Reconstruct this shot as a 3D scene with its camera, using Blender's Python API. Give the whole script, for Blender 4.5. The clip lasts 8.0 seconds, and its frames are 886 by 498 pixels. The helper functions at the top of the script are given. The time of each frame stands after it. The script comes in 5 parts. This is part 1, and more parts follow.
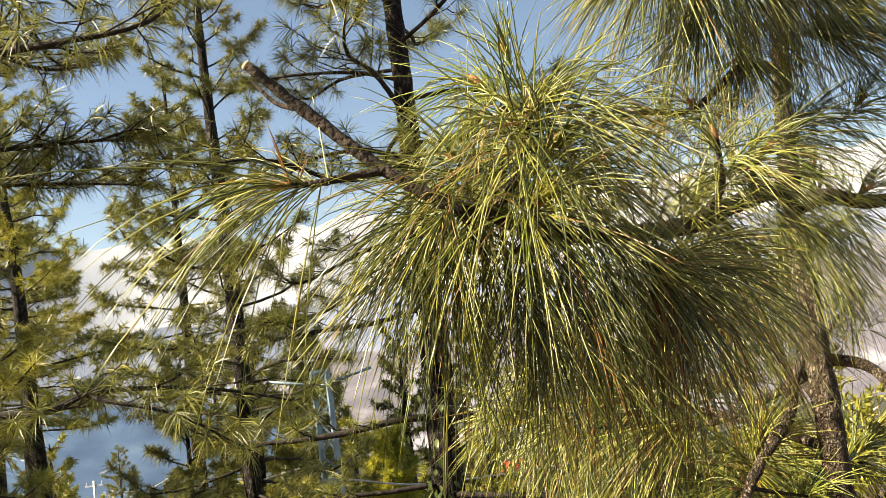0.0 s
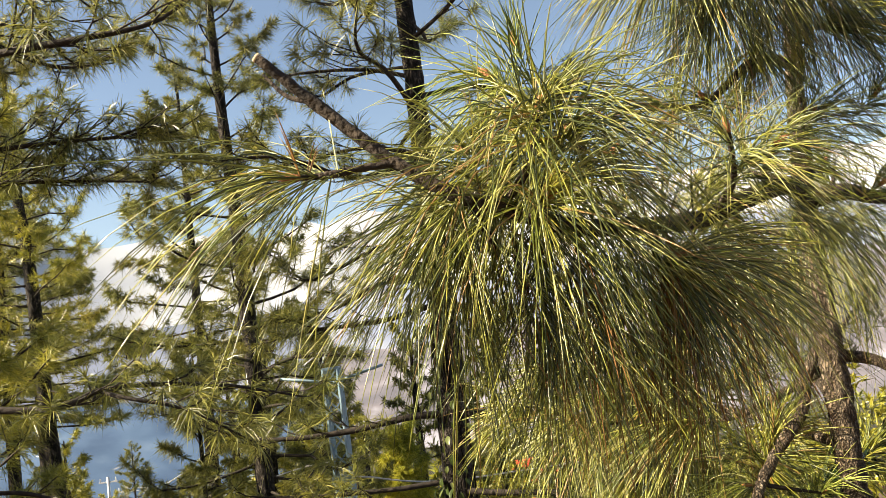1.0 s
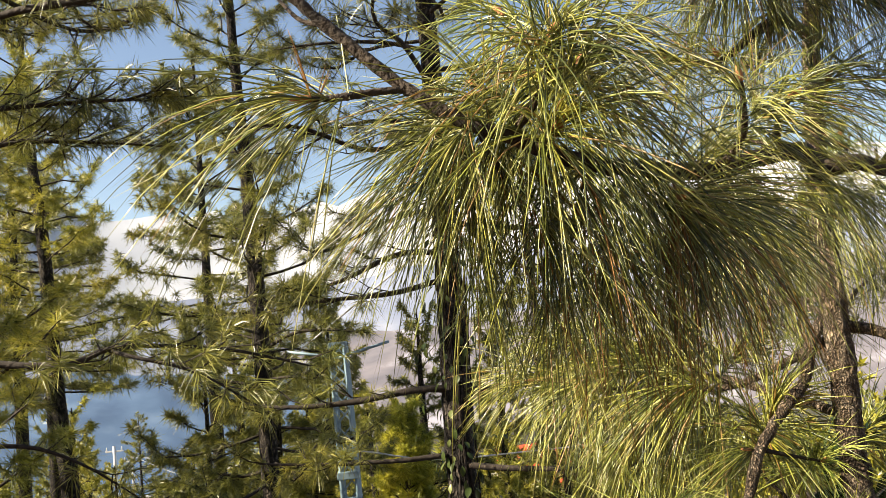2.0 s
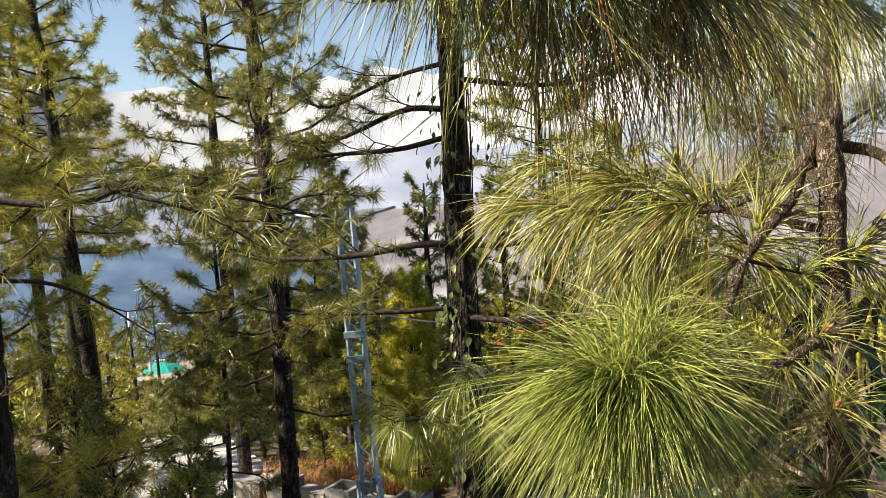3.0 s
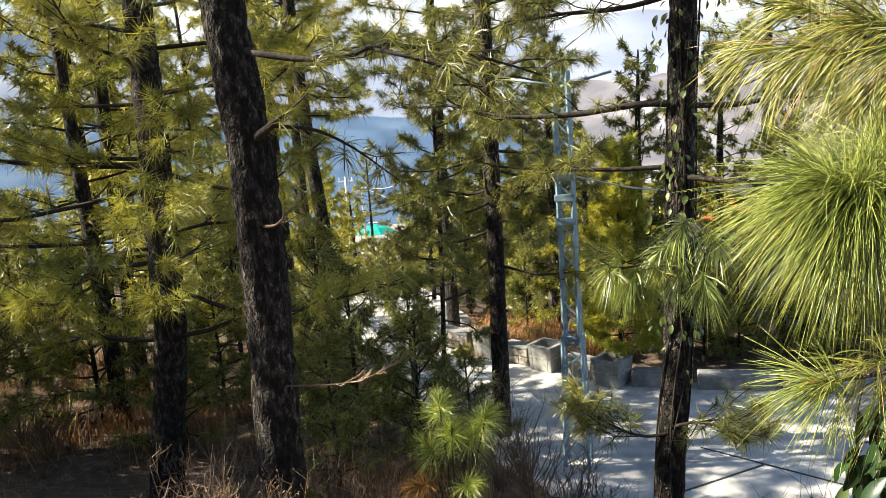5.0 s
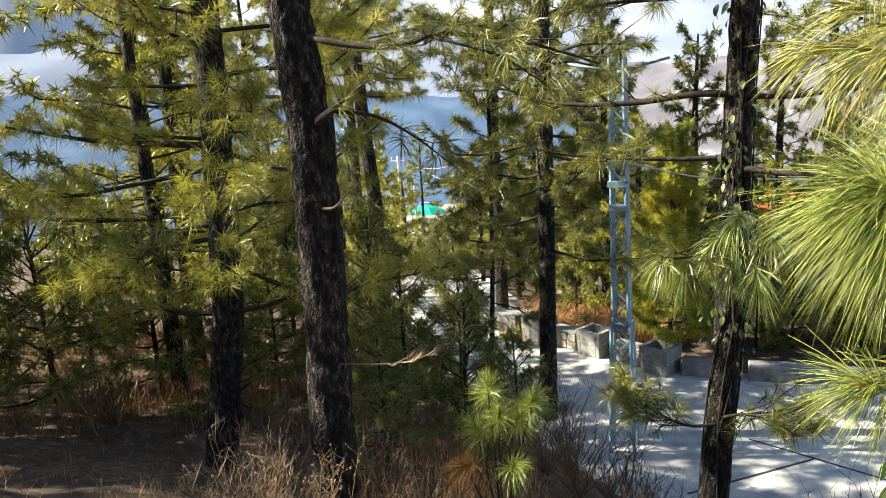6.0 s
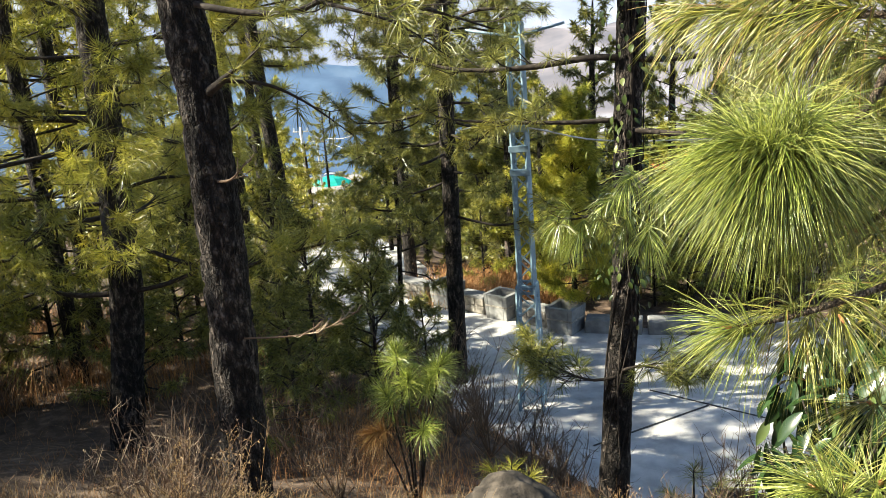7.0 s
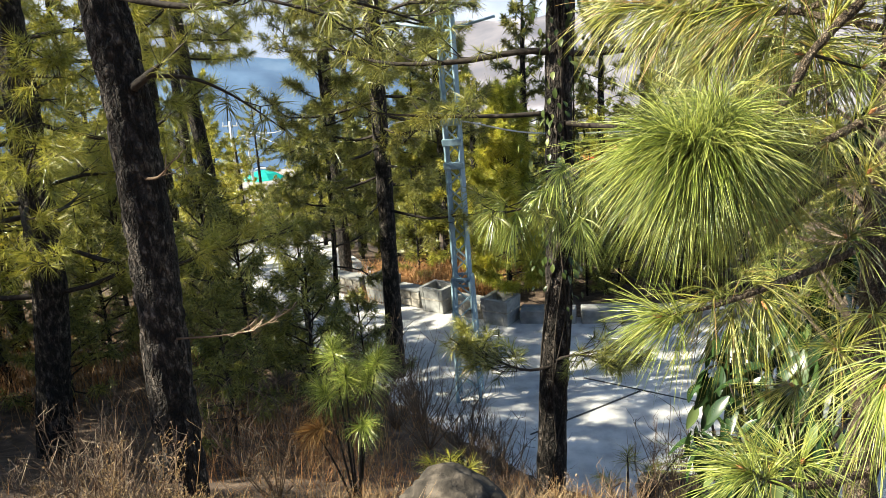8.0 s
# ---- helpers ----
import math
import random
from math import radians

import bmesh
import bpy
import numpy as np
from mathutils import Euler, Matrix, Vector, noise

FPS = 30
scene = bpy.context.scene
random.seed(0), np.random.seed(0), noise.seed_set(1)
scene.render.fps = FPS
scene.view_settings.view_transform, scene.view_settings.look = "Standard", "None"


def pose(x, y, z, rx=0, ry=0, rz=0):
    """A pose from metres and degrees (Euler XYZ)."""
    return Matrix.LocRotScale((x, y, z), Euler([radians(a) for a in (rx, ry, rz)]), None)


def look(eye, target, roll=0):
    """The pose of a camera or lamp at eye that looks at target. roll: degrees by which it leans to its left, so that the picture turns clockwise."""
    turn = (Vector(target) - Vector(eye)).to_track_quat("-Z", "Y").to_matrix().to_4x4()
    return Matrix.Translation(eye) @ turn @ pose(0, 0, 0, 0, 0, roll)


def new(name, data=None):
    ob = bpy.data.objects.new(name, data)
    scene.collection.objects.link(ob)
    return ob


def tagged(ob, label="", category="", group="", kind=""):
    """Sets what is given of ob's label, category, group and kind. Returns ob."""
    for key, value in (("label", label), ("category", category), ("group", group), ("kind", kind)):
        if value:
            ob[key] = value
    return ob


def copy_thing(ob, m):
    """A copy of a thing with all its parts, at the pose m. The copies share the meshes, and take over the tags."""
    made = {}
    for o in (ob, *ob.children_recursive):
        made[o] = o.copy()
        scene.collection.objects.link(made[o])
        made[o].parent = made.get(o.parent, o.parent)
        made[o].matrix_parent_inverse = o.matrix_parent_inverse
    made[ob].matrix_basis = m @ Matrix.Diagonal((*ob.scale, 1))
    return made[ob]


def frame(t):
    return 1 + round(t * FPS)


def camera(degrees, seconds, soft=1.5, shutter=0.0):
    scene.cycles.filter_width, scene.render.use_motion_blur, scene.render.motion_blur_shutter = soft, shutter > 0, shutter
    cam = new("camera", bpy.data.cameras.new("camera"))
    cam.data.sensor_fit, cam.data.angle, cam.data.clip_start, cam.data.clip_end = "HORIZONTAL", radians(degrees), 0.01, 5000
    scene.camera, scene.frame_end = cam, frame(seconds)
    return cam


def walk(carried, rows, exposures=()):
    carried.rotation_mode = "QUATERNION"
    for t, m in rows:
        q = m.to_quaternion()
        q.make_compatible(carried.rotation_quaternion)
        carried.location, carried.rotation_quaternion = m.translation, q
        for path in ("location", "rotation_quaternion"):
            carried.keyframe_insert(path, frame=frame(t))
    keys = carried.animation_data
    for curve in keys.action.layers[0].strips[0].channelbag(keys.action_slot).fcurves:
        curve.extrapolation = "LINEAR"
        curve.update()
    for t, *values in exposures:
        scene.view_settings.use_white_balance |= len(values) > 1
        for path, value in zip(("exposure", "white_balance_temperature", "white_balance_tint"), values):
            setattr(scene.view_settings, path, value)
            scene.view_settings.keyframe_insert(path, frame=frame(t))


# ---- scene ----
cam = camera(57.7, 8.0, soft=0.8)
PATH = [
    (0, (0.023, -0.006, 1.91), (0.048, 1.982, 2.128), -8.2),
    (0.5, (0.017, 0.0, 1.905), (0.032, 1.988, 2.122), -8.3),
    (1, (0.024, -0.005, 1.903), (0.02, 1.983, 2.12), -8.1),
    (2.5, (0.019, -0.006, 1.753), (-0.029, 1.992, 1.846), -5.3),
    (3, (0.029, -0.047, 1.658), (-0.053, 1.948, 1.542), -4.8),
    (3.5, (-0.007, -0.172, 1.603), (-0.252, 1.795, 1.331), -5.0),
    (4, (-0.037, -0.273, 1.567), (-0.362, 1.658, 1.16), -4.5),
    (4.5, (-0.062, -0.378, 1.551), (-0.519, 1.53, 1.167), -4.7),
    (6, (-0.051, -0.571, 1.625), (-0.753, 1.254, 1.201), -3.8),
    (6.5, (-0.02, -0.564, 1.616), (-0.592, 1.291, 1.133), -3.7),
    (7, (0.001, -0.579, 1.614), (-0.485, 1.292, 1.1), -4.5),
    (7.5, (0.004, -0.579, 1.62), (-0.396, 1.306, 1.087), -4.6),
    (8, (-0.001, -0.584, 1.622), (-0.329, 1.313, 1.08), -4.3),
]
walk(cam, [(t, look(eye, target, roll)) for t, eye, target, roll in PATH], [(0, 1.6, 7500, 10), (2.5, 1.55, 7150, 12), (3.5, 1.46, 6950, 9), (4.5, 1.84, 6750, 8), (8, 1.98, 6550, 5)])

# ---- world, sun ----
SUN = Vector((-0.81, -0.2, 0.62)).normalized()
world = bpy.data.worlds.new("sky")
scene.world = world
world.use_nodes = True
wn = world.node_tree
sky = wn.nodes.new("ShaderNodeTexSky")
sky.sky_type = "NISHITA"
sky.sun_disc = False
sky.sun_elevation = math.asin(SUN.z)
sky.sun_rotation = math.atan2(SUN.x, SUN.y)
sky.altitude = 300
sky.dust_density = 0.8
wn.links.new(sky.outputs[0], wn.nodes["Background"].inputs[0])
wn.nodes["Background"].inputs[1].default_value = 0.066
sun = new("sun", bpy.data.lights.new("sun", "SUN"))
sun.data.energy, sun.data.angle, sun.data.color = 5.0, radians(0.55), (1.0, 0.92, 0.75)
sun.matrix_world = look(SUN * 60, (0, 0, 0))


# ---- materials ----
def material(name, stops, scale=8.0, detail=6.0, rough=0.8, bump=0.0, bump_scale=40.0, stretch=(1, 1, 1), by="noise",
             spec=0.3, metal=0.0, translucent=0.0, grime=0.0, cracks=0.0, patch=0.0):
    """A surface whose colour runs through stops by noise, or at random from piece to piece (island, object)."""
    m = bpy.data.materials.new(name)
    m.use_nodes = True
    nt = m.node_tree
    b = nt.nodes["Principled BSDF"]
    b.inputs["Roughness"].default_value = rough
    b.inputs["Specular IOR Level"].default_value = spec
    b.inputs["Metallic"].default_value = metal
    ramp = nt.nodes.new("ShaderNodeValToRGB")
    while len(ramp.color_ramp.elements) < len(stops):
        ramp.color_ramp.elements.new(0.5)
    for e, (at, c) in zip(ramp.color_ramp.elements, stops):
        e.position, e.color = at, (*c, 1)
    tc = nt.nodes.new("ShaderNodeTexCoord")
    mp = nt.nodes.new("ShaderNodeMapping")
    mp.inputs["Scale"].default_value = stretch
    nt.links.new(tc.outputs["Object"], mp.inputs[0])
    nz = nt.nodes.new("ShaderNodeTexNoise")
    nz.inputs["Scale"].default_value = scale
    nz.inputs["Detail"].default_value = detail
    nt.links.new(mp.outputs[0], nz.inputs[0])
    if by == "island":
        src = nt.nodes.new("ShaderNodeNewGeometry").outputs["Random Per Island"]
    elif by == "object":
        src = nt.nodes.new("ShaderNodeObjectInfo").outputs["Random"]
    else:
        src = nz.outputs[0]
    nt.links.new(src, ramp.inputs[0])
    colour = ramp.outputs[0]
    if grime:
        big = nt.nodes.new("ShaderNodeTexNoise")
        big.inputs["Scale"].default_value = scale * 0.13
        big.inputs["Detail"].default_value = 4
        nt.links.new(mp.outputs[0], big.inputs[0])
        cr = nt.nodes.new("ShaderNodeMapRange")
        cr.inputs[1].default_value, cr.inputs[2].default_value = 0.35, 0.65
        cr.inputs[3].default_value, cr.inputs[4].default_value = 1 - grime, 1 + grime * 0.4
        nt.links.new(big.outputs[0], cr.inputs[0])
        mul = nt.nodes.new("ShaderNodeVectorMath")
        mul.operation = "SCALE"
        nt.links.new(colour, mul.inputs[0])
        nt.links.new(cr.outputs[0], mul.inputs["Scale"])
        colour = mul.outputs[0]
    if patch:
        wide = nt.nodes.new("ShaderNodeTexNoise")
        wide.inputs["Scale"].default_value = patch
        wide.inputs["Detail"].default_value = 3
        nt.links.new(tc.outputs["Object"], wide.inputs[0])
        tint = nt.nodes.new("ShaderNodeValToRGB")
        tint.color_ramp.elements.new(0.5)
        for e, (at, c) in zip(tint.color_ramp.elements, [(0.36, (0.6, 0.66, 0.6)), (0.5, (1, 1, 1)), (0.66, (1.0, 0.92, 0.68))]):
            e.position, e.color = at, (*c, 1)
        nt.links.new(wide.outputs[0], tint.inputs[0])
        dye = nt.nodes.new("ShaderNodeVectorMath")
        dye.operation = "MULTIPLY"
        nt.links.new(colour, dye.inputs[0])
        nt.links.new(tint.outputs[0], dye.inputs[1])
        colour = dye.outputs[0]
    crack = None
    if cracks:
        m2 = nt.nodes.new("ShaderNodeMapping")
        m2.inputs["Scale"].default_value = (1, 1, 0.22)
        wob = nt.nodes.new("ShaderNodeTexNoise")
        wob.inputs["Scale"].default_value = cracks * 0.6
        add = nt.nodes.new("ShaderNodeVectorMath")
        add.operation = "MULTIPLY_ADD"
        add.inputs[1].default_value = (2.6 / cracks,) * 3
        nt.links.new(tc.outputs["Object"], wob.inputs[0])
        nt.links.new(wob.outputs["Color"], add.inputs[0])
        nt.links.new(tc.outputs["Object"], add.inputs[2])
        nt.links.new(add.outputs[0], m2.inputs[0])
        vo = nt.nodes.new("ShaderNodeTexVoronoi")
        vo.feature = "DISTANCE_TO_EDGE"
        vo.inputs["Scale"].default_value = cracks
        nt.links.new(m2.outputs[0], vo.inputs["Vector"])
        mr = nt.nodes.new("ShaderNodeMapRange")
        mr.inputs[2].default_value = 0.3
        mr.inputs[3].default_value = 0.22
        nt.links.new(vo.outputs["Distance"], mr.inputs[0])
        crack = mr.outputs[0]
        mul2 = nt.nodes.new("ShaderNodeVectorMath")
        mul2.operation = "SCALE"
        nt.links.new(colour, mul2.inputs[0])
        nt.links.new(crack, mul2.inputs["Scale"])
        colour = mul2.outputs[0]
    nt.links.new(colour, b.inputs["Base Color"])
    if bump:
        n2 = nt.nodes.new("ShaderNodeTexNoise")
        n2.inputs["Scale"].default_value = bump_scale
        n2.inputs["Detail"].default_value = 8
        nt.links.new(mp.outputs[0], n2.inputs[0])
        bp = nt.nodes.new("ShaderNodeBump")
        bp.inputs["Strength"].default_value = bump
        bp.inputs["Distance"].default_value = 0.02
        height = n2.outputs[0]
        if crack:
            both = nt.nodes.new("ShaderNodeMath")
            both.operation = "MULTIPLY_ADD"
            both.inputs[1].default_value = 1.6
            nt.links.new(crack, both.inputs[0])
            nt.links.new(height, both.inputs[2])
            height = both.outputs[0]
        nt.links.new(height, bp.inputs["Height"])
        nt.links.new(bp.outputs[0], b.inputs["Normal"])
    if translucent:
        tr = nt.nodes.new("ShaderNodeBsdfTranslucent")
        nt.links.new(colour, tr.inputs[0])
        mx = nt.nodes.new("ShaderNodeMixShader")
        mx.inputs[0].default_value = translucent
        nt.links.new(b.outputs[0], mx.inputs[1])
        nt.links.new(tr.outputs[0], mx.inputs[2])
        nt.links.new(mx.outputs[0], nt.nodes["Material Output"].inputs[0])
    return m


NEEDLE = material("needle_fresh", [(0, (0.03, 0.045, 0.009)), (0.4, (0.18, 0.205, 0.03)), (0.72, (0.43, 0.43, 0.075)), (0.93, (0.60, 0.58, 0.24)), (0.95, (0.40, 0.24, 0.08)), (1.0, (0.46, 0.30, 0.12))],
                  by="island", rough=0.34, spec=1.0, translucent=0.28, patch=9.0)
NEEDLE_YOUNG = material("needle_young", [(0, (0.04, 0.07, 0.012)), (0.4, (0.20, 0.26, 0.034)), (1.0, (0.60, 0.63, 0.16))],
                        by="island", rough=0.34, spec=1.0, translucent=0.3)
NEEDLE_FAR = material("needle_far", [(0, (0.05, 0.06, 0.014)), (0.5, (0.19, 0.195, 0.035)), (1.0, (0.42, 0.40, 0.10))],
                      by="island", rough=0.36, spec=0.6, translucent=0.3, patch=0.8)
NEEDLE_YELLOW = material("needle_yellow", [(0, (0.11, 0.12, 0.018)), (0.5, (0.33, 0.32, 0.04)), (1.0, (0.55, 0.50, 0.10))],
                         by="island", rough=0.36, spec=0.6, translucent=0.32, patch=0.8)
NEEDLE_LIME = material("needle_lime", [(0, (0.16, 0.18, 0.02)), (0.5, (0.46, 0.46, 0.05)), (1.0, (0.66, 0.60, 0.12))],
                       by="island", rough=0.36, spec=0.6, translucent=0.4, patch=1.5)
NEEDLE_DRY = material("needle_dry", [(0, (0.16, 0.075, 0.02)), (0.6, (0.30, 0.15, 0.045)), (1.0, (0.40, 0.26, 0.10))],
                      by="island", rough=0.5, translucent=0.2)
BARK = material("bark", [(0.34, (0.012, 0.009, 0.007)), (0.5, (0.036, 0.027, 0.022)), (0.66, (0.17, 0.14, 0.12))], scale=22, stretch=(1, 1, 0.45), bump=1.0, bump_scale=30, rough=0.9, grime=0.35, cracks=34.0)
BARK_PALE = material("bark_pale", [(0.3, (0.10, 0.07, 0.045)), (0.5, (0.25, 0.18, 0.12)), (0.7, (0.42, 0.34, 0.25))], scale=38, stretch=(1, 1, 0.4), bump=0.9, bump_scale=90, rough=0.9, grime=0.25, cracks=130.0)
BARK_DARK = material("bark_bough", [(0.3, (0.022, 0.016, 0.012)), (0.55, (0.052, 0.038, 0.028)), (0.75, (0.13, 0.10, 0.075))], scale=60, bump=0.8, bump_scale=140, rough=0.9)
TWIG = material("twig", [(0.3, (0.015, 0.011, 0.009)), (0.6, (0.036, 0.028, 0.022)), (0.8, (0.11, 0.09, 0.075))], scale=30, bump=0.5, rough=0.9)
CUT_WOOD = material("cut_wood", [(0.3, (0.45, 0.33, 0.2)), (0.7, (0.62, 0.5, 0.34))], scale=60, rough=0.8)
BUD = material("bud", [(0.3, (0.35, 0.13, 0.05)), (0.7, (0.55, 0.28, 0.12))], scale=200, bump=0.6, bump_scale=300, rough=0.7)
SOIL = material("soil", [(0.25, (0.05, 0.034, 0.024)), (0.5, (0.10, 0.068, 0.048)), (0.75, (0.20, 0.14, 0.10))], scale=7, detail=10, bump=1.0, bump_scale=30, rough=1.0, grime=0.35)
ROAD = material("road", [(0.3, (0.34, 0.33, 0.325)), (0.5, (0.46, 0.45, 0.44)), (0.75, (0.58, 0.565, 0.545))], scale=4, detail=10, bump=0.3, bump_scale=60, rough=0.85, grime=0.25)
CONCRETE = material("concrete", [(0.3, (0.19, 0.19, 0.19)), (0.7, (0.31, 0.31, 0.30))], scale=8, detail=10, bump=0.5, bump_scale=50, rough=0.9, grime=0.3)
CONCRETE_ROUGH = material("rubble", [(0.3, (0.16, 0.15, 0.13)), (0.6, (0.34, 0.31, 0.27)), (0.8, (0.45, 0.42, 0.37))], scale=11, detail=9, bump=1.0, bump_scale=18, rough=0.95)
ROCK = material("rock", [(0.36, (0.012, 0.010, 0.008)), (0.52, (0.038, 0.031, 0.025)), (0.7, (0.11, 0.09, 0.072))], scale=9, detail=12, bump=0.8, bump_scale=20, rough=0.9)
STEEL = material("painted_steel", [(0.35, (0.16, 0.25, 0.32)), (0.7, (0.27, 0.37, 0.44))], scale=12, rough=0.45, spec=0.5, metal=0.2)
GALV = material("galvanised", [(0.3, (0.42, 0.43, 0.44)), (0.7, (0.6, 0.6, 0.6))], scale=14, rough=0.5, metal=0.4)
WIRE = material("wire", [(0, (0.45, 0.45, 0.44)), (1, (0.5, 0.5, 0.5))], rough=0.5)
GRASS = material("dry_grass", [(0, (0.12, 0.065, 0.028)), (0.5, (0.25, 0.155, 0.07)), (1, (0.42, 0.31, 0.17))], by="island", rough=0.6, translucent=0.25)
DRY_TWIG = material("dry_twig", [(0, (0.06, 0.038, 0.024)), (0.6, (0.13, 0.085, 0.055)), (1, (0.30, 0.23, 0.165))], by="island", rough=0.85)
FERN = material("dead_bracken", [(0, (0.20, 0.085, 0.03)), (0.6, (0.36, 0.18, 0.07)), (1, (0.48, 0.30, 0.14))], by="island", rough=0.7, translucent=0.2)
LEAF = material("broad_leaf", [(0, (0.012, 0.03, 0.009)), (0.75, (0.035, 0.065, 0.018)), (1, (0.13, 0.17, 0.06))], by="object", rough=0.25, spec=0.6, translucent=0.12)
IVY = material("ivy_leaf", [(0, (0.025, 0.04, 0.012)), (0.7, (0.06, 0.085, 0.022)), (1, (0.18, 0.20, 0.07))], by="object", rough=0.35, translucent=0.15)
TEAL = material("teal_canvas", [(0.3, (0.0, 0.24, 0.20)), (0.7, (0.01, 0.36, 0.31))], scale=2, rough=0.7, translucent=0.2)
WHITE = material("white_paint", [(0.3, (0.55, 0.55, 0.54)), (0.7, (0.65, 0.65, 0.63))], scale=3, rough=0.4)
RED = material("red_cloth", [(0.3, (0.55, 0.05, 0.03)), (0.7, (0.72, 0.10, 0.05))], scale=2, rough=0.7)
DARK = material("dark_rubber", [(0.3, (0.02, 0.02, 0.02)), (0.7, (0.05, 0.05, 0.05))], scale=10, rough=0.7)
GLASS = material("tinted_glass", [(0.3, (0.02, 0.025, 0.03)), (0.7, (0.04, 0.045, 0.05))], scale=2, rough=0.06, spec=0.8)
PLASTER = material("plaster", [(0.3, (0.50, 0.44, 0.38)), (0.7, (0.68, 0.62, 0.55))], scale=1.5, rough=0.9, grime=0.2)
ROOF = material("roof_sheet", [(0.3, (0.22, 0.20, 0.19)), (0.7, (0.34, 0.31, 0.29))], scale=2, rough=0.6)
# blue air haze over the wooded slope is painted into this colour
HILL_BLUE_HAZE = material("far_woods_haze", [(0.3, (0.045, 0.085, 0.16)), (0.55, (0.065, 0.115, 0.20)), (0.75, (0.10, 0.155, 0.24))], scale=0.03, detail=12, bump=0.8, bump_scale=0.1, rough=1.0)
# hillside ground and snow, with lilac-grey haze mixed into the stops
HILL_PALE_HAZE = material("far_hillside_haze", [(0.35, (0.10, 0.098, 0.12)), (0.55, (0.15, 0.14, 0.16)), (0.68, (0.28, 0.275, 0.32))], scale=0.012, detail=12, rough=1.0)
CLOUD = material("cloud", [(0.3, (0.36, 0.39, 0.46)), (0.6, (0.52, 0.54, 0.58))], scale=0.002, detail=8, rough=1.0, spec=0.0)
# the range's lilac-blue is distance haze given as surface colour
HILL_FAR_HAZE = material("far_mountain_haze", [(0.35, (0.17, 0.20, 0.28)), (0.6, (0.21, 0.24, 0.32)), (0.75, (0.30, 0.32, 0.39))], scale=0.004, detail=12, rough=1.0)


# ---- mesh helpers ----
def mesh_ob(name, verts, quads, tris, mat, parent=None, label="", smooth=True):
    """One mesh object out of arrays of corners, four-cornered and three-cornered faces."""
    me = bpy.data.meshes.new(name)
    v = np.asarray(verts, np.float32).reshape(-1, 3)
    q = np.asarray(quads, np.int32).reshape(-1, 4)
    t = np.asarray(tris, np.int32).reshape(-1, 3)
    me.vertices.add(len(v))
    me.vertices.foreach_set("co", v.ravel())
    me.loops.add(q.size + t.size)
    me.loops.foreach_set("vertex_index", np.concatenate([q.ravel(), t.ravel()]))
    me.polygons.add(len(q) + len(t))
    me.polygons.foreach_set("loop_start", np.concatenate([np.arange(len(q)) * 4, q.size + np.arange(len(t)) * 3]).astype(np.int32))
    me.polygons.foreach_set("use_smooth", np.full(len(q) + len(t), smooth))
    me.update(calc_edges=True)
    me.materials.append(mat)
    ob = new(name, me)
    if parent is not None:
        ob.parent = parent
    if label:
        ob["label"] = label
    return ob


def part(name, bm, mat, parent, label="", smooth=False):
    """Links a bmesh as one mesh object under a thing."""
    me = bpy.data.meshes.new(name)
    bm.normal_update()
    bm.to_mesh(me)
    bm.free()
    for p in me.polygons:
        p.use_smooth = smooth
    me.materials.append(mat)
    ob = new(name, me)
    if parent is not None:
        ob.parent = parent
    if label:
        ob["label"] = label
    return ob


def thing(name, at, label, category, group=""):
    ob = new(name)
    ob.location = at
    ob.empty_display_size = 0.1
    return tagged(ob, label, category, group)


def box(bm, size, at=(0, 0, 0), rz=0.0, bevel=0.0):
    r = bmesh.ops.create_cube(bm, size=1.0)
    bmesh.ops.scale(bm, vec=size, verts=r["verts"])
    if bevel:
        edges = list({e for v in r["verts"] for e in v.link_edges})
        out = bmesh.ops.bevel(bm, geom=edges, offset=bevel, segments=2, affect="EDGES", profile=0.5)
        vs = list({v for f in out["faces"] for v in f.verts} | {v for v in r["verts"] if v.is_valid})
        vs = [v for v in vs if v.is_valid]
    else:
        vs = r["verts"]
    bmesh.ops.transform(bm, matrix=pose(*at, 0, 0, rz), verts=vs)
    return vs


def curve(points, n):
    """n points along a smooth line through the given ones."""
    p = np.asarray(points, float)
    if len(p) == 2:
        s = np.linspace(0, 1, n)[:, None]
        return p[0] * (1 - s) + p[1] * s
    e = np.vstack([2 * p[0] - p[1], p, 2 * p[-1] - p[-2]])
    u = np.linspace(0, len(p) - 1 - 1e-6, n)
    i, f = u.astype(int), (u % 1)[:, None]
    a, b, c, d = e[i], e[i + 1], e[i + 2], e[i + 3]
    return 0.5 * (2 * b + (c - a) * f + (2 * a - 5 * b + 4 * c - d) * f**2 + (3 * b - a - 3 * c + d) * f**3)


class Soup:
    """Gathers the pieces of one mesh."""
    def __init__(self):
        self.v, self.q, self.t, self.n = [], [], [], 0

    def add(self, v, q=(), t=()):
        v = np.asarray(v, float).reshape(-1, 3)
        self.v.append(v)
        self.q.append(np.asarray(q, int).reshape(-1, 4) + self.n)
        self.t.append(np.asarray(t, int).reshape(-1, 3) + self.n)
        self.n += len(v)

    def ob(self, name, mat, parent=None, label="", smooth=True):
        return mesh_ob(name, np.vstack(self.v), np.vstack(self.q), np.vstack(self.t), mat, parent, label, smooth)


def unit(a):
    return a / np.maximum(np.linalg.norm(a, axis=-1, keepdims=True), 1e-9)


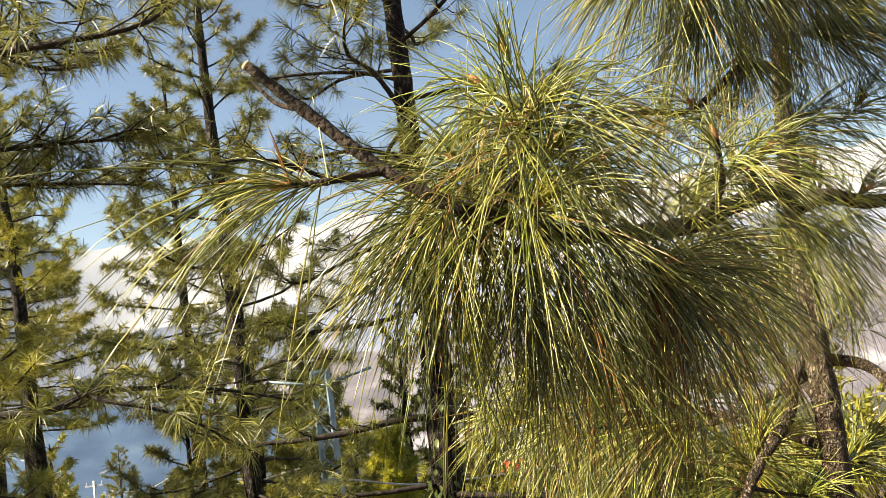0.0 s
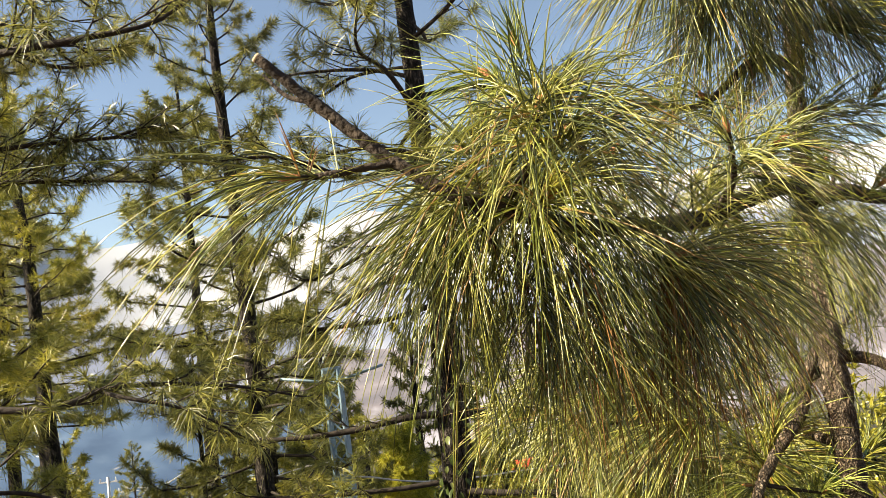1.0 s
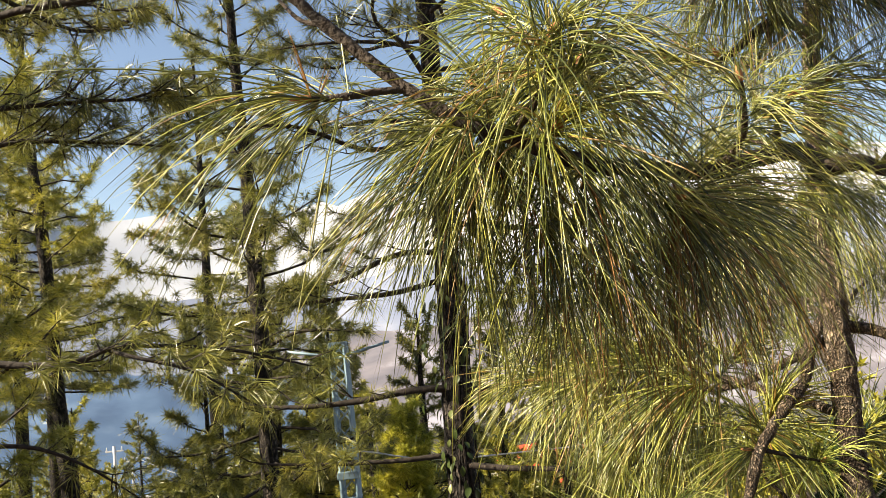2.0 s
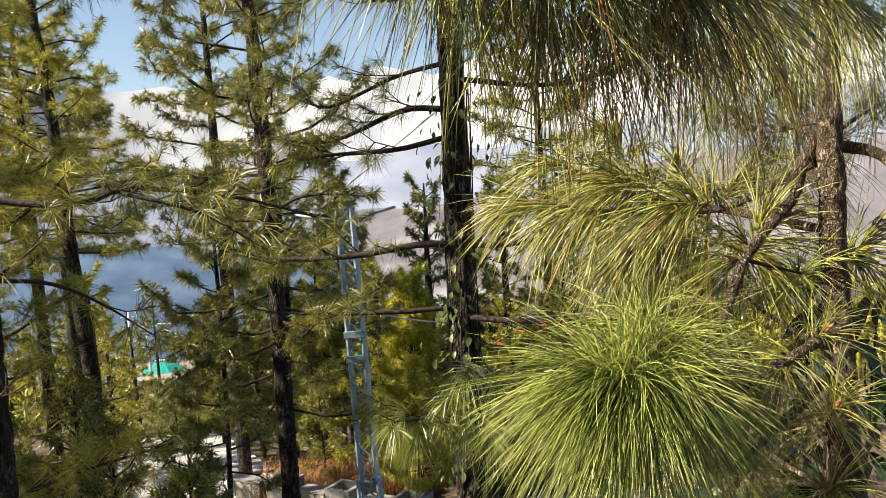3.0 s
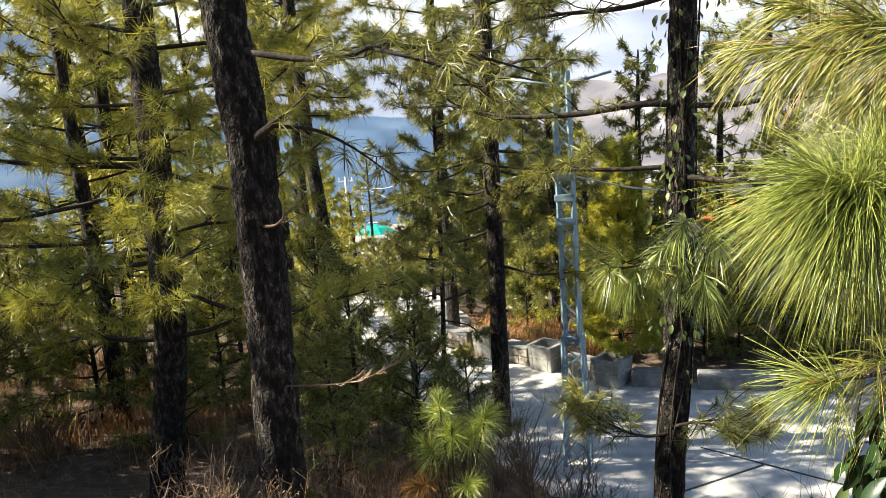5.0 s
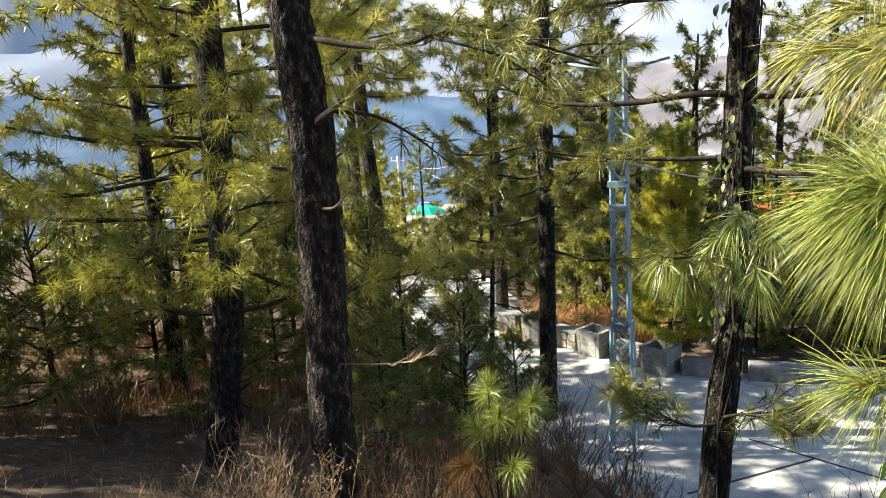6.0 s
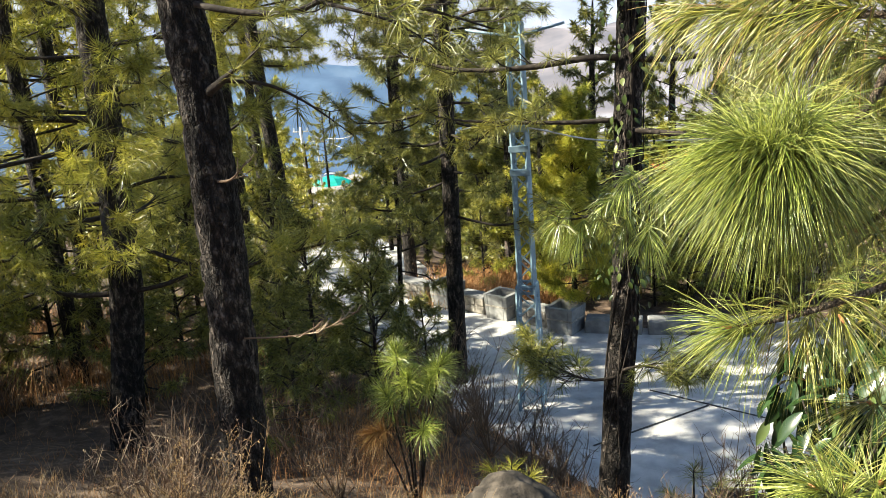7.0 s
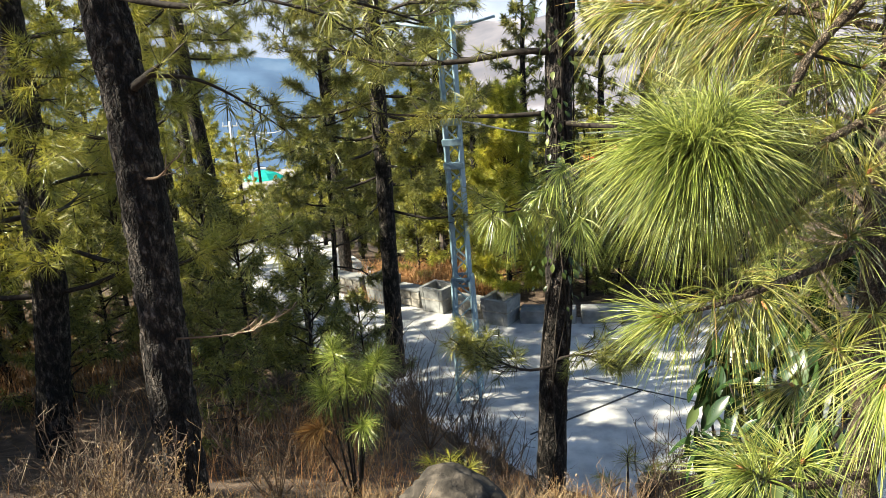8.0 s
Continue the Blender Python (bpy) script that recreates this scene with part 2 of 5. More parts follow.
def tube(points, radii, sides=8, n=None, rough=0.0, plates=0.0):
    """A tapered round stem along points. rough: uneven girth; plates: depth of cracked bark."""
    n = n or max(4, len(points) * 3)
    c = curve(points, n)
    r = np.interp(np.linspace(0, 1, n), np.linspace(0, 1, len(radii)), radii)
    tan = unit(np.gradient(c, axis=0))
    ref = np.array([0.0, 1.0, 0.0]) if abs(tan[:, 1]).mean() < 0.8 else np.array([1.0, 0.0, 0.0])
    a = unit(np.cross(tan, ref))
    b = np.cross(tan, a)
    th = np.arange(sides) / sides * 2 * math.pi
    ring = np.cos(th)[None, :, None] * a[:, None] + np.sin(th)[None, :, None] * b[:, None]
    rad = np.repeat(r[:, None], sides, 1)
    if rough or plates:
        for i in range(n):
            for j in range(sides):
                p = Vector(ring[i, j] * r[i]) + Vector(c[i])
                if rough:
                    rad[i, j] *= 1 + rough * noise.noise(p * (0.5 / r[i]))
                if plates:
                    s = 0.9 / max(r[i], 0.05)
                    d = noise.voronoi(Vector((p.x * s * 2.6, p.y * s * 2.6, p.z * s * 0.75 + 0.5 * noise.noise(p * s))))[0]
                    rad[i, j] += plates * (min((d[1] - d[0]) * 3.2, 1.0) - 0.6)
    v = c[:, None] + ring * rad[..., None]
    i, j = np.meshgrid(np.arange(n - 1), np.arange(sides), indexing="ij")
    k = (j + 1) % sides
    q = np.stack([i * sides + j, i * sides + k, (i + 1) * sides + k, (i + 1) * sides + j], -1).reshape(-1, 4)
    v = np.vstack([v.reshape(-1, 3), c[0], c[-1]])
    m = n * sides
    s = np.arange(sides)
    t = np.vstack([np.stack([np.full(sides, m), (s + 1) % sides, s], 1),
                   np.stack([np.full(sides, m + 1), m - 2 * 0 - sides + s, m - sides + (s + 1) % sides], 1)])
    return v, q, t


def needles(soup, pos, axis, rng, count, length, width, spread=(25, 80), droop=0.35, shoot=0.08, fine=False, vary=0.35, single=False):
    """Adds tufts of pine needles: at every pos, count needles round its axis, the outer ones back along the shoot."""
    pos, axis = np.atleast_2d(pos).astype(float), unit(np.atleast_2d(axis).astype(float))
    m = len(pos) * count
    p, a = np.repeat(pos, count, 0), np.repeat(axis, count, 0)
    u = rng.random(m)
    th = np.radians(spread[0] + (spread[1] - spread[0]) * np.clip(u + rng.normal(0, 0.18, m), 0, 1.1))
    ref = unit(rng.normal(size=(m, 3)))
    side = unit(np.cross(a, ref))
    d = a * np.cos(th)[:, None] + side * np.sin(th)[:, None]
    if fine:
        lead = (np.arange(m) // 3) * 3
        d = unit((d + rng.normal(0, 0.2, (m, 3)))[lead] + rng.normal(0, 0.09, (m, 3)))
        u = u[lead]
    base = p - a * (u * shoot)[:, None]
    L = np.repeat(np.broadcast_to(np.asarray(length, float), (len(pos),)), count) * (1 - vary * rng.random(m))
    g = droop * (0.3 + 1.4 * rng.random(m))
    kink = unit(rng.normal(size=(m, 3))) * (0.22 * rng.random(m))[:, None]
    segs = 5 if fine else 1 if single else 2
    s = np.linspace(0, 1, segs + 1)
    line = (base[:, None] + L[:, None, None] * (s[None, :, None] * d[:, None] + (s**2)[None, :, None] * kink[:, None]
            + (g[:, None] * s[None] ** 2)[..., None] * np.array([0, 0, -1.0])) / np.sqrt(1 + 0.6 * g)[:, None, None])
    tan = unit(np.gradient(line, axis=1))
    w = width * (0.8 + 0.4 * rng.random(m))
    x = unit(np.cross(tan, ref[:, None]))
    if fine:
        y = np.cross(tan, x)
        prof = np.array([0.8, 1.0, 1.0, 0.9, 0.65])
        offs = [x * math.cos(k) + y * math.sin(k) for k in (0, 2.094, 4.189)]
        rings = np.stack([line[:, :-1] + o[:, :-1] * (prof[None, :, None] * w[:, None, None] * 0.5) for o in offs], 2)
        v = np.concatenate([rings.reshape(m, 15, 3), line[:, -1:]], 1)
        q = [[r * 3 + k, r * 3 + (k + 1) % 3, r * 3 + 3 + (k + 1) % 3, r * 3 + 3 + k] for r in range(4) for k in range(3)]
        t = [[12 + k, 12 + (k + 1) % 3, 15] for k in range(3)]
        nv = 16
    elif single:
        h = x[:, 0] * (w * 0.5)[:, None]
        v = np.stack([line[:, 0] - h, line[:, 0] + h, line[:, 1]], 1)
        q, t, nv = np.zeros((0, 4), int), [[0, 1, 2]], 3
    else:
        h = x * (w * 0.5)[:, None, None]
        v = np.stack([line[:, 0] - h[:, 0], line[:, 0] + h[:, 0], line[:, 1] + h[:, 1], line[:, 1] - h[:, 1], line[:, 2]], 1)
        q, t, nv = [[0, 1, 2, 3]], [[3, 2, 4]], 5
    o = (np.arange(m) * nv)[:, None, None]
    soup.add(v, (np.array(q)[None] + o), (np.array(t)[None] + o))


# ---- ground ----
ROAD_LINE = curve([(16, 8.5, -4.32), (9, 10.4, -4.32), (3, 11.4, -4.32), (0, 12.0, -4.32), (-2, 13.0, -4.32), (-4.2, 14.7, -4.34), (-6.6, 18.0, -4.5), (-9.2, 23, -5.1), (-13.4, 33, -7.2), (-18.2, 48, -10.6), (-24, 62, -12.6), (-33, 80, -15)], 160)


def road_at(x, y):
    d = np.hypot(ROAD_LINE[:, 0] - x, ROAD_LINE[:, 1] - y)
    i = int(d.argmin())
    wide = 1.45 + 1.7 * min(max((x + 4.5) / 5.5, 0), 1)
    return d[i], ROAD_LINE[i, 2], wide


def ramp01(v, a, b):
    s = min(max((v - a) / (b - a), 0), 1)
    return s * s * (3 - 2 * s)


def ground_z(x, y):
    right = np.interp(y, [-60, -6, -0.6, 1.5, 3.2, 4.5, 6.3, 8.3, 9.2, 15, 18, 25, 60, 110, 400], [22, 2.4, 0, -0.35, -1.12, -1.95, -2.95, -4.2, -4.36, -4.4, -4.3, -5.8, -13, -30, -95])
    left = np.interp(y, [-60, -6, -0.6, 1.5, 3.0, 4.5, 7.0, 10, 14, 20, 25, 60, 110, 400], [22, 2.4, 0, -0.4, -1.1, -2.0, -2.95, -3.2, -3.6, -4.7, -5.8, -13, -30, -95])
    k = ramp01(x, -2.8, 0.6)
    z = right * k + left * (1 - k)
    bump = noise.noise(Vector((x * 0.7, y * 0.7, 3))) * 0.14 + noise.noise(Vector((x * 2.4, y * 2.4, 7))) * 0.05
    if y < 90:
        d, rz, wide = road_at(x, y)
        f = ramp01(d, wide, wide + 2.2)
        z = (rz - 0.05) * (1 - f) + z * f
        bump *= f
    return float(z + bump * ramp01(abs(y) + abs(x), 0, 2))


def build_ground():
    na, nr = 288, 150
    rad = np.concatenate([[0.25], np.geomspace(0.5, 420, nr - 1)])
    ang = np.arange(na) / na * 2 * math.pi
    v = [(r * math.cos(a), r * math.sin(a), ground_z(r * math.cos(a), r * math.sin(a))) for r in rad for a in ang]
    i, j = np.meshgrid(np.arange(nr - 1), np.arange(na), indexing="ij")
    k = (j + 1) % na
    q = np.stack([i * na + j, i * na + k, (i + 1) * na + k, (i + 1) * na + j], -1).reshape(-1, 4)
    v.append((0, 0, ground_z(0, 0)))
    t = [(len(v) - 1, (n + 1) % na, n) for n in range(na)]
    ob = mesh_ob("ground", v, q[:, ::-1], [x[::-1] for x in t], SOIL)
    tagged(ob, "brown soil hillside littered with dry needles", "ground", kind="structure")


def build_road():
    tan = unit(np.gradient(ROAD_LINE, axis=0))
    nrm = unit(np.stack([-tan[:, 1], tan[:, 0], 0 * tan[:, 0]], 1))
    wide = np.array([road_at(p[0], p[1])[2] for p in ROAD_LINE])
    cols = np.linspace(-1, 1, 9)
    v = ROAD_LINE[:, None] + nrm[:, None] * (cols[None, :, None] * (wide[:, None, None] + 0.25)) 
    n, m = len(ROAD_LINE), len(cols)
    i, j = np.meshgrid(np.arange(n - 1), np.arange(m - 1), indexing="ij")
    q = np.stack([i * m + j, i * m + j + 1, (i + 1) * m + j + 1, (i + 1) * m + j], -1).reshape(-1, 4)
    ob = mesh_ob("road", v, q[:, ::-1], [], ROAD)
    tagged(ob, "pale dusty concrete road dappled with tree shade", "road", kind="structure")


def ridge(name, label, mat, dist, span, heights, foot, rough, seed, depth):
    """A far slope: rows of ground rising from foot to the heights over a sweep of bearings."""
    n, m = 120, 14
    s = np.linspace(0, 1, n)
    az = np.radians(span[0] + (span[1] - span[0]) * s)
    top = np.interp(s, np.linspace(0, 1, len(heights)), heights)
    v = []
    for i in range(n):
        for j in range(m):
            f = j / (m - 1)
            r = dist + depth * f
            x, y = r * math.sin(az[i]), r * math.cos(az[i])
            z = foot + (top[i] - foot) * f + rough * f * noise.fractal(Vector((x, y, seed)) * (6 / dist), 0.9, 2.1, 5)
            v.append((x, y, z))
    i, j = np.meshgrid(np.arange(n - 1), np.arange(m - 1), indexing="ij")
    q = np.stack([i * m + j, i * m + j + 1, (i + 1) * m + j + 1, (i + 1) * m + j], -1).reshape(-1, 4)
    tagged(mesh_ob(name, v, q, [], mat), label, "distance", kind="structure")


build_ground()
build_road()
ridge("backdrop", "mountain range far across the valley, lilac haze in its colour", HILL_FAR_HAZE, 2600, (-75, 60), [210, 190, 200, 205, 215, 270, 330, 300, 280], -260, 60, 3, 900)
ridge("backdrop", "white cloud bank over the far mountains", CLOUD, 3700, (-80, 65), [560, 620, 600, 680, 720, 700, 640, 600], -200, 190, 21, 700)
ridge("backdrop", "pale bare hillside with scattered snow and fields, tinted with haze", HILL_PALE_HAZE, 1100, (-14, 60), [-30, 10, 35, 50, 60, 70, 70], -140, 25, 9, 500)
ridge("backdrop", "wooded slope across the valley, blue haze painted in", HILL_BLUE_HAZE, 520, (-75, -10), [30, 14, 6, -2, -12, -40], -110, 10, 5, 260)


# ---- pines ----
def frames_at(axis, z):
    """The point of a trunk's line at a height."""
    a = np.asarray(axis, float)
    return np.array([np.interp(z, a[:, 2], a[:, k]) for k in range(2)] + [z])


def sprout(line, rng, twigs, long, lift=0.35, first=0.3):
    """Twigs along a limb, as point lists, and the tufts (place, way) at their tips."""
    out, tufts = [], []
    n = len(line)
    tan = unit(np.gradient(line, axis=0))
    for k in range(twigs):
        f = first + (1 - first) * (k + rng.random() * 0.8) / twigs
        i = min(int(f * (n - 1)), n - 1)
        s = 1 if k % 2 else -1
        flat = unit(np.cross(tan[i], [0, 0, 1.0]))
        way = unit(tan[i] * (0.7 + 0.5 * rng.random()) + flat * s * (0.5 + 0.7 * rng.random()) + np.array([0, 0, lift * (rng.random() * 1.6 - 0.3)]))
        L = long * (0.5 + 0.7 * rng.random()) * (1.15 - 0.5 * f)
        a = line[i]
        b = a + way * L * 0.5
        c = b + unit(way + np.array([0, 0, 0.5 * lift + 0.2])) * L * 0.5
        out.append([a, b, c])
        tufts.append((c, c - b))
        if rng.random() < 0.9:
            w = unit(way + rng.normal(0, 0.6, 3) + np.array([0, 0, 0.25]))
            d = b + w * L * 0.4
            out.append([b, (b + d) / 2 + rng.normal(0, 0.01, 3), d])
            tufts.append((d, w))
        if rng.random() < 0.7:
            w = unit(way + rng.normal(0, 0.7, 3) + np.array([0, 0, 0.2]))
            d = a + way * L * 0.25 + w * L * 0.3
            out.append([a + way * L * 0.25, d])
            tufts.append((d, w))
    tufts.append((line[-1], tan[-1]))
    return out, tufts


def limb_part(pts, r, rng, tree, base, long=0.5, twigs=None, sides=6, mat=None, first=0.3, dense=5.0, plain=False):
    """One limb with its twigs, joined; returns its tufts."""
    pts = np.asarray(pts, float)
    line = curve(pts, 14)
    length = np.linalg.norm(np.diff(line, axis=0), axis=1).sum()
    tw, tufts = sprout(line, rng, twigs if twigs is not None else max(4, int(length * dense)), long, first=first)
    s = Soup()
    s.add(*tube(pts - base, [r, r * 0.75, r * 0.3], sides, 7 if plain else 12, 0.0 if plain else 0.2))
    for t in tw[::2] if plain else tw:
        s.add(*tube(np.asarray(t) - base, [max(r * 0.28, 0.005), 0.004], 3, 2 if plain else 3)[:2])
    s.ob("limb", mat or TWIG, tree)
    return tufts


def pine(label, axis, radii, limbs=(), wild=20, zone=(2, 8), reach=(2.4, 0.8), seed=1, count=42, length=0.24, width=0.005,
         mat=None, plates=0.0, sides=12, rings=30, rise=(-8, 40), droop=0.3, sector=None, group="pines on the slope", bark=None, single=False, dense=5.0):
    """A tall pine: trunk, given limbs and wild ones within a zone of heights, and a crown of needle tufts."""
    rng = np.random.default_rng(seed)
    base = np.asarray(axis[0], float)
    tree = thing("pine_tree", tuple(base), label, "tree", group)
    mesh_ob("trunk", *tube(np.asarray(axis, float) - base, radii, sides, rings, rough=0.08, plates=plates), bark or BARK, tree)
    tufts = []
    for pts, r, tw in limbs:
        tufts += limb_part(pts, r, rng, tree, base, 0.55, tw)
    for k in range(wild):
        f = (k + rng.random()) / wild
        z = zone[0] + (zone[1] - zone[0]) * f
        az = radians(137.5 * k + rng.uniform(-25, 25))
        if sector:
            az = radians(rng.uniform(*sector))
        el = radians(rise[0] + (rise[1] - rise[0]) * f + rng.uniform(-8, 8))
        L = (reach[0] + (reach[1] - reach[0]) * f) * rng.uniform(0.65, 1.1)
        a = frames_at(axis, z)
        w = np.array([math.cos(az) * math.cos(el), math.sin(az) * math.cos(el), math.sin(el)])
        b = a + w * L * 0.4 + rng.normal(0, 0.05, 3) * L
        c = a + w * L * 0.75 + rng.normal(0, 0.06, 3) * L + [0, 0, 0.02 * L]
        d = a + w * L + np.array([0, 0, 0.12 * L]) + rng.normal(0, 0.06, 3) * L
        tufts += limb_part([a, b, c, d], 0.009 + 0.008 * L, rng, tree, base, 0.24 * L + 0.12, sides=4 if single else 6, dense=dense, plain=single)
    p = np.array([t[0] for t in tufts]) - base
    w = unit(unit(np.array([t[1] for t in tufts])) + np.array([0, 0, 0.15]) + rng.normal(0, 0.3, (len(tufts), 3)))
    s = Soup()
    needles(s, p, w, rng, count, length * rng.uniform(0.6, 1.1, len(tufts)), width, (15, 105), droop, 0.35 * length, single=single)
    s.ob("crown", mat or NEEDLE_FAR, tree)
    return tree


# the great pine beside the path and its long limb across the view
great_pine = pine("tall pine with dark plated bark and a sunlit edge",
     [(-3.05, 4.5, -2.15), (-3.01, 4.5, -0.9), (-2.96, 4.5, 0.24), (-2.95, 4.5, 1.3), (-3.02, 4.5, 2.2), (-3.05, 4.5, 5.0), (-3.0, 4.5, 9.5)], [0.185, 0.165, 0.16, 0.155, 0.15, 0.12, 0.05],
     [([(-2.85, 4.42, 1.93), (-2.5, 4.4, 1.85), (-2.16, 4.4, 1.82), (-1.95, 4.6, 1.89), (-1.5, 5.2, 1.8), (-1.1, 5.8, 1.62)], 0.024, 12),
      ([(-2.0, 4.55, 1.87), (-1.8, 4.4, 1.82), (-1.5, 4.5, 1.7), (-1.2, 4.7, 1.45)], 0.014, 5),
      ([(-2.83, 4.4, 1.36), (-2.68, 4.36, 1.44), (-2.58, 4.34, 1.5)], 0.035, 1),
      ([(-3.0, 4.45, 3.7), (-2.45, 4.3, 3.78), (-2.15, 4.2, 3.77), (-1.79, 4.1, 3.74), (-1.49, 4.1, 3.75), (-1.31, 4.2, 3.84), (-1.11, 4.3, 4.02)], 0.026, 14),
      ([(-3.0, 4.5, 3.2), (-2.8, 4.6, 3.35), (-2.35, 4.7, 3.39), (-1.96, 4.8, 3.4), (-1.61, 5.0, 3.42)], 0.02, 26),
      ([(-3.0, 4.5, 3.0), (-2.7, 4.8, 3.2), (-2.3, 5.0, 3.22), (-1.8, 5.3, 3.2)], 0.018, 24),
      ([(-2.7, 4.36, 1.43), (-2.45, 4.5, 1.38), (-2.25, 4.7, 1.22), (-2.0, 4.9, 0.95)], 0.014, 2)],
     wild=44, zone=(4.2, 9.3), reach=(2.4, 0.9), seed=11, plates=0.022, sides=44, rings=170, count=38, length=0.2, width=0.0042, sector=(20, 190), droop=0.35, dense=6.5)
GB = np.array(great_pine.location)
limb_part([(-2.85, 4.42, -0.42), (-2.5, 4.42, -0.4), (-2.25, 4.45, -0.36), (-1.95, 4.5, -0.22)], 0.008, np.random.default_rng(3), great_pine, GB, 0.32, 8, mat=DRY_TWIG)
limb_part([(-2.86, 4.4, 0.75), (-2.7, 4.3, 0.78), (-2.55, 4.25, 0.9)], 0.012, np.random.default_rng(4), great_pine, GB, 0.2, 3, mat=DRY_TWIG)
pine("leaning pine with dark bark and drooping boughs over the bank",
     [(-6.05, 6.9, -3.1), (-5.8, 6.9, -1.8), (-5.62, 6.9, -0.78), (-5.54, 6.9, 0.5), (-5.46, 6.9, 1.9), (-5.42, 6.9, 4.5), (-5.4, 6.9, 9.0)], [0.2, 0.18, 0.175, 0.17, 0.155, 0.12, 0.05],
     [([(-5.55, 6.85, 1.03), (-5.85, 6.8, 1.05), (-7.0, 6.7, 1.14), (-8.2, 6.6, 1.35)], 0.045, 14),
      ([(-5.7, 6.85, -0.9), (-6.15, 6.7, -0.87), (-6.5, 6.6, -0.8), (-7.0, 6.4, -0.95)], 0.035, 8),
      ([(-5.5, 6.85, 1.15), (-5.3, 6.75, 1.25), (-5.1, 6.7, 1.15)], 0.045, 3),
      ([(-5.6, 6.8, 0.1), (-5.3, 6.3, 0.05), (-4.9, 5.9, -0.1), (-4.6, 5.6, -0.2)], 0.03, 8),
      ([(-5.6, 6.8, 0.0), (-5.9, 6.2, 0.0), (-6.2, 5.7, -0.15), (-6.5, 5.3, -0.2)], 0.03, 9),
      ([(-5.6, 6.9, -0.9), (-5.1, 6.9, -0.8), (-4.7, 7.0, -0.65), (-4.3, 7.2, -0.5)], 0.03, 7)],
     wild=58, zone=(-0.3, 8.6), reach=(2.6, 0.8), seed=12, plates=0.018, sides=36, rings=120, count=60, length=0.25, width=0.006, mat=NEEDLE_YELLOW, droop=0.25, dense=7, single=True)
ivy_pine = pine("ivy-clad dark pine above the road with long bare limbs",
     [(-0.33, 6.3, -3.1), (-0.25, 6.3, -1.8), (-0.17, 6.3, -0.7), (-0.12, 6.3, 0.8), (-0.08, 6.3, 1.8), (-0.04, 6.3, 3.3), (-0.02, 6.3, 5.0), (0.0, 6.3, 8.5)], [0.15, 0.125, 0.118, 0.115, 0.11, 0.085, 0.07, 0.03],
     [([(-0.13, 6.25, 1.32), (-0.41, 6.25, 1.34), (-0.97, 6.3, 1.29), (-1.53, 6.35, 1.31), (-2.0, 6.5, 1.42)], 0.03, 7),
      ([(-0.1, 6.25, 1.31), (0.26, 6.2, 1.29), (0.62, 6.15, 1.32), (1.0, 6.1, 1.3)], 0.026, 5),
      ([(-0.15, 6.25, 0.83), (-0.6, 6.2, 0.83), (-1.2, 6.2, 0.86), (-1.7, 6.3, 0.9)], 0.022, 5),
      ([(-0.1, 6.3, 2.38), (-0.46, 6.3, 2.4), (-0.97, 6.35, 2.23), (-1.4, 6.4, 2.2)], 0.026, 8),
      ([(-0.1, 6.3, 2.17), (-0.53, 6.3, 2.1), (-1.07, 6.3, 2.1), (-1.5, 6.2, 2.05)], 0.024, 8),
      ([(-0.02, 6.3, 4.0), (-0.38, 6.3, 4.12), (-0.85, 6.3, 4.17), (-1.3, 6.4, 4.2)], 0.02, 8),
      ([(-0.04, 6.3, 3.35), (-0.42, 6.3, 3.48), (-0.83, 6.3, 3.46), (-1.2, 6.4, 3.3)], 0.02, 8),
      ([(-0.15, 6.25, 0.75), (0.3, 6.0, 0.72), (0.9, 5.7, 0.72), (1.5, 5.4, 0.8)], 0.026, 4),
      ([(-0.24, 6.2, -1.45), (-0.5, 6.2, -1.49), (-0.8, 6.2, -1.37), (-0.98, 6.2, -1.25)], 0.016, 18),
      ([(-0.24, 6.2, -1.4), (-0.05, 6.1, -1.3), (0.14, 6.0, -1.28), (0.4, 5.9, -1.3)], 0.016, 16),
      ([(-0.16, 6.2, 0.35), (0.0, 5.4, 0.37), (-0.3, 5.0, 0.33), (-0.57, 4.9, 0.29)], 0.016, 5)],
     wild=34, zone=(2.5, 8.2), reach=(2.0, 0.6), seed=13, plates=0.008, sides=32, rings=130, count=50, length=0.21, width=0.004, dense=6)
pine("slender pine with a bare dark lower trunk near the road",
     [(-3.03, 11.5, -4.0), (-2.97, 11.5, -2.0), (-2.92, 11.5, 0.5), (-2.9, 11.5, 2.6), (-2.91, 11.5, 4.0), (-2.95, 11.5, 6.1), (-2.95, 11.5, 9.0)], [0.15, 0.13, 0.125, 0.115, 0.1, 0.07, 0.03],
     [([(-2.9, 11.5, 3.2), (-2.75, 11.45, 3.4), (-2.55, 11.4, 3.75)], 0.03, 3),
      ([(-2.9, 11.5, 1.7), (-2.4, 11.3, 1.9), (-1.9, 11.2, 1.9), (-1.3, 11.2, 1.8)], 0.03, 9)],
     wild=74, zone=(-1.2, 8.8), reach=(2.2, 0.7), seed=14, plates=0.008, sides=24, rings=90, count=48, length=0.22, width=0.0085, single=True, dense=7)
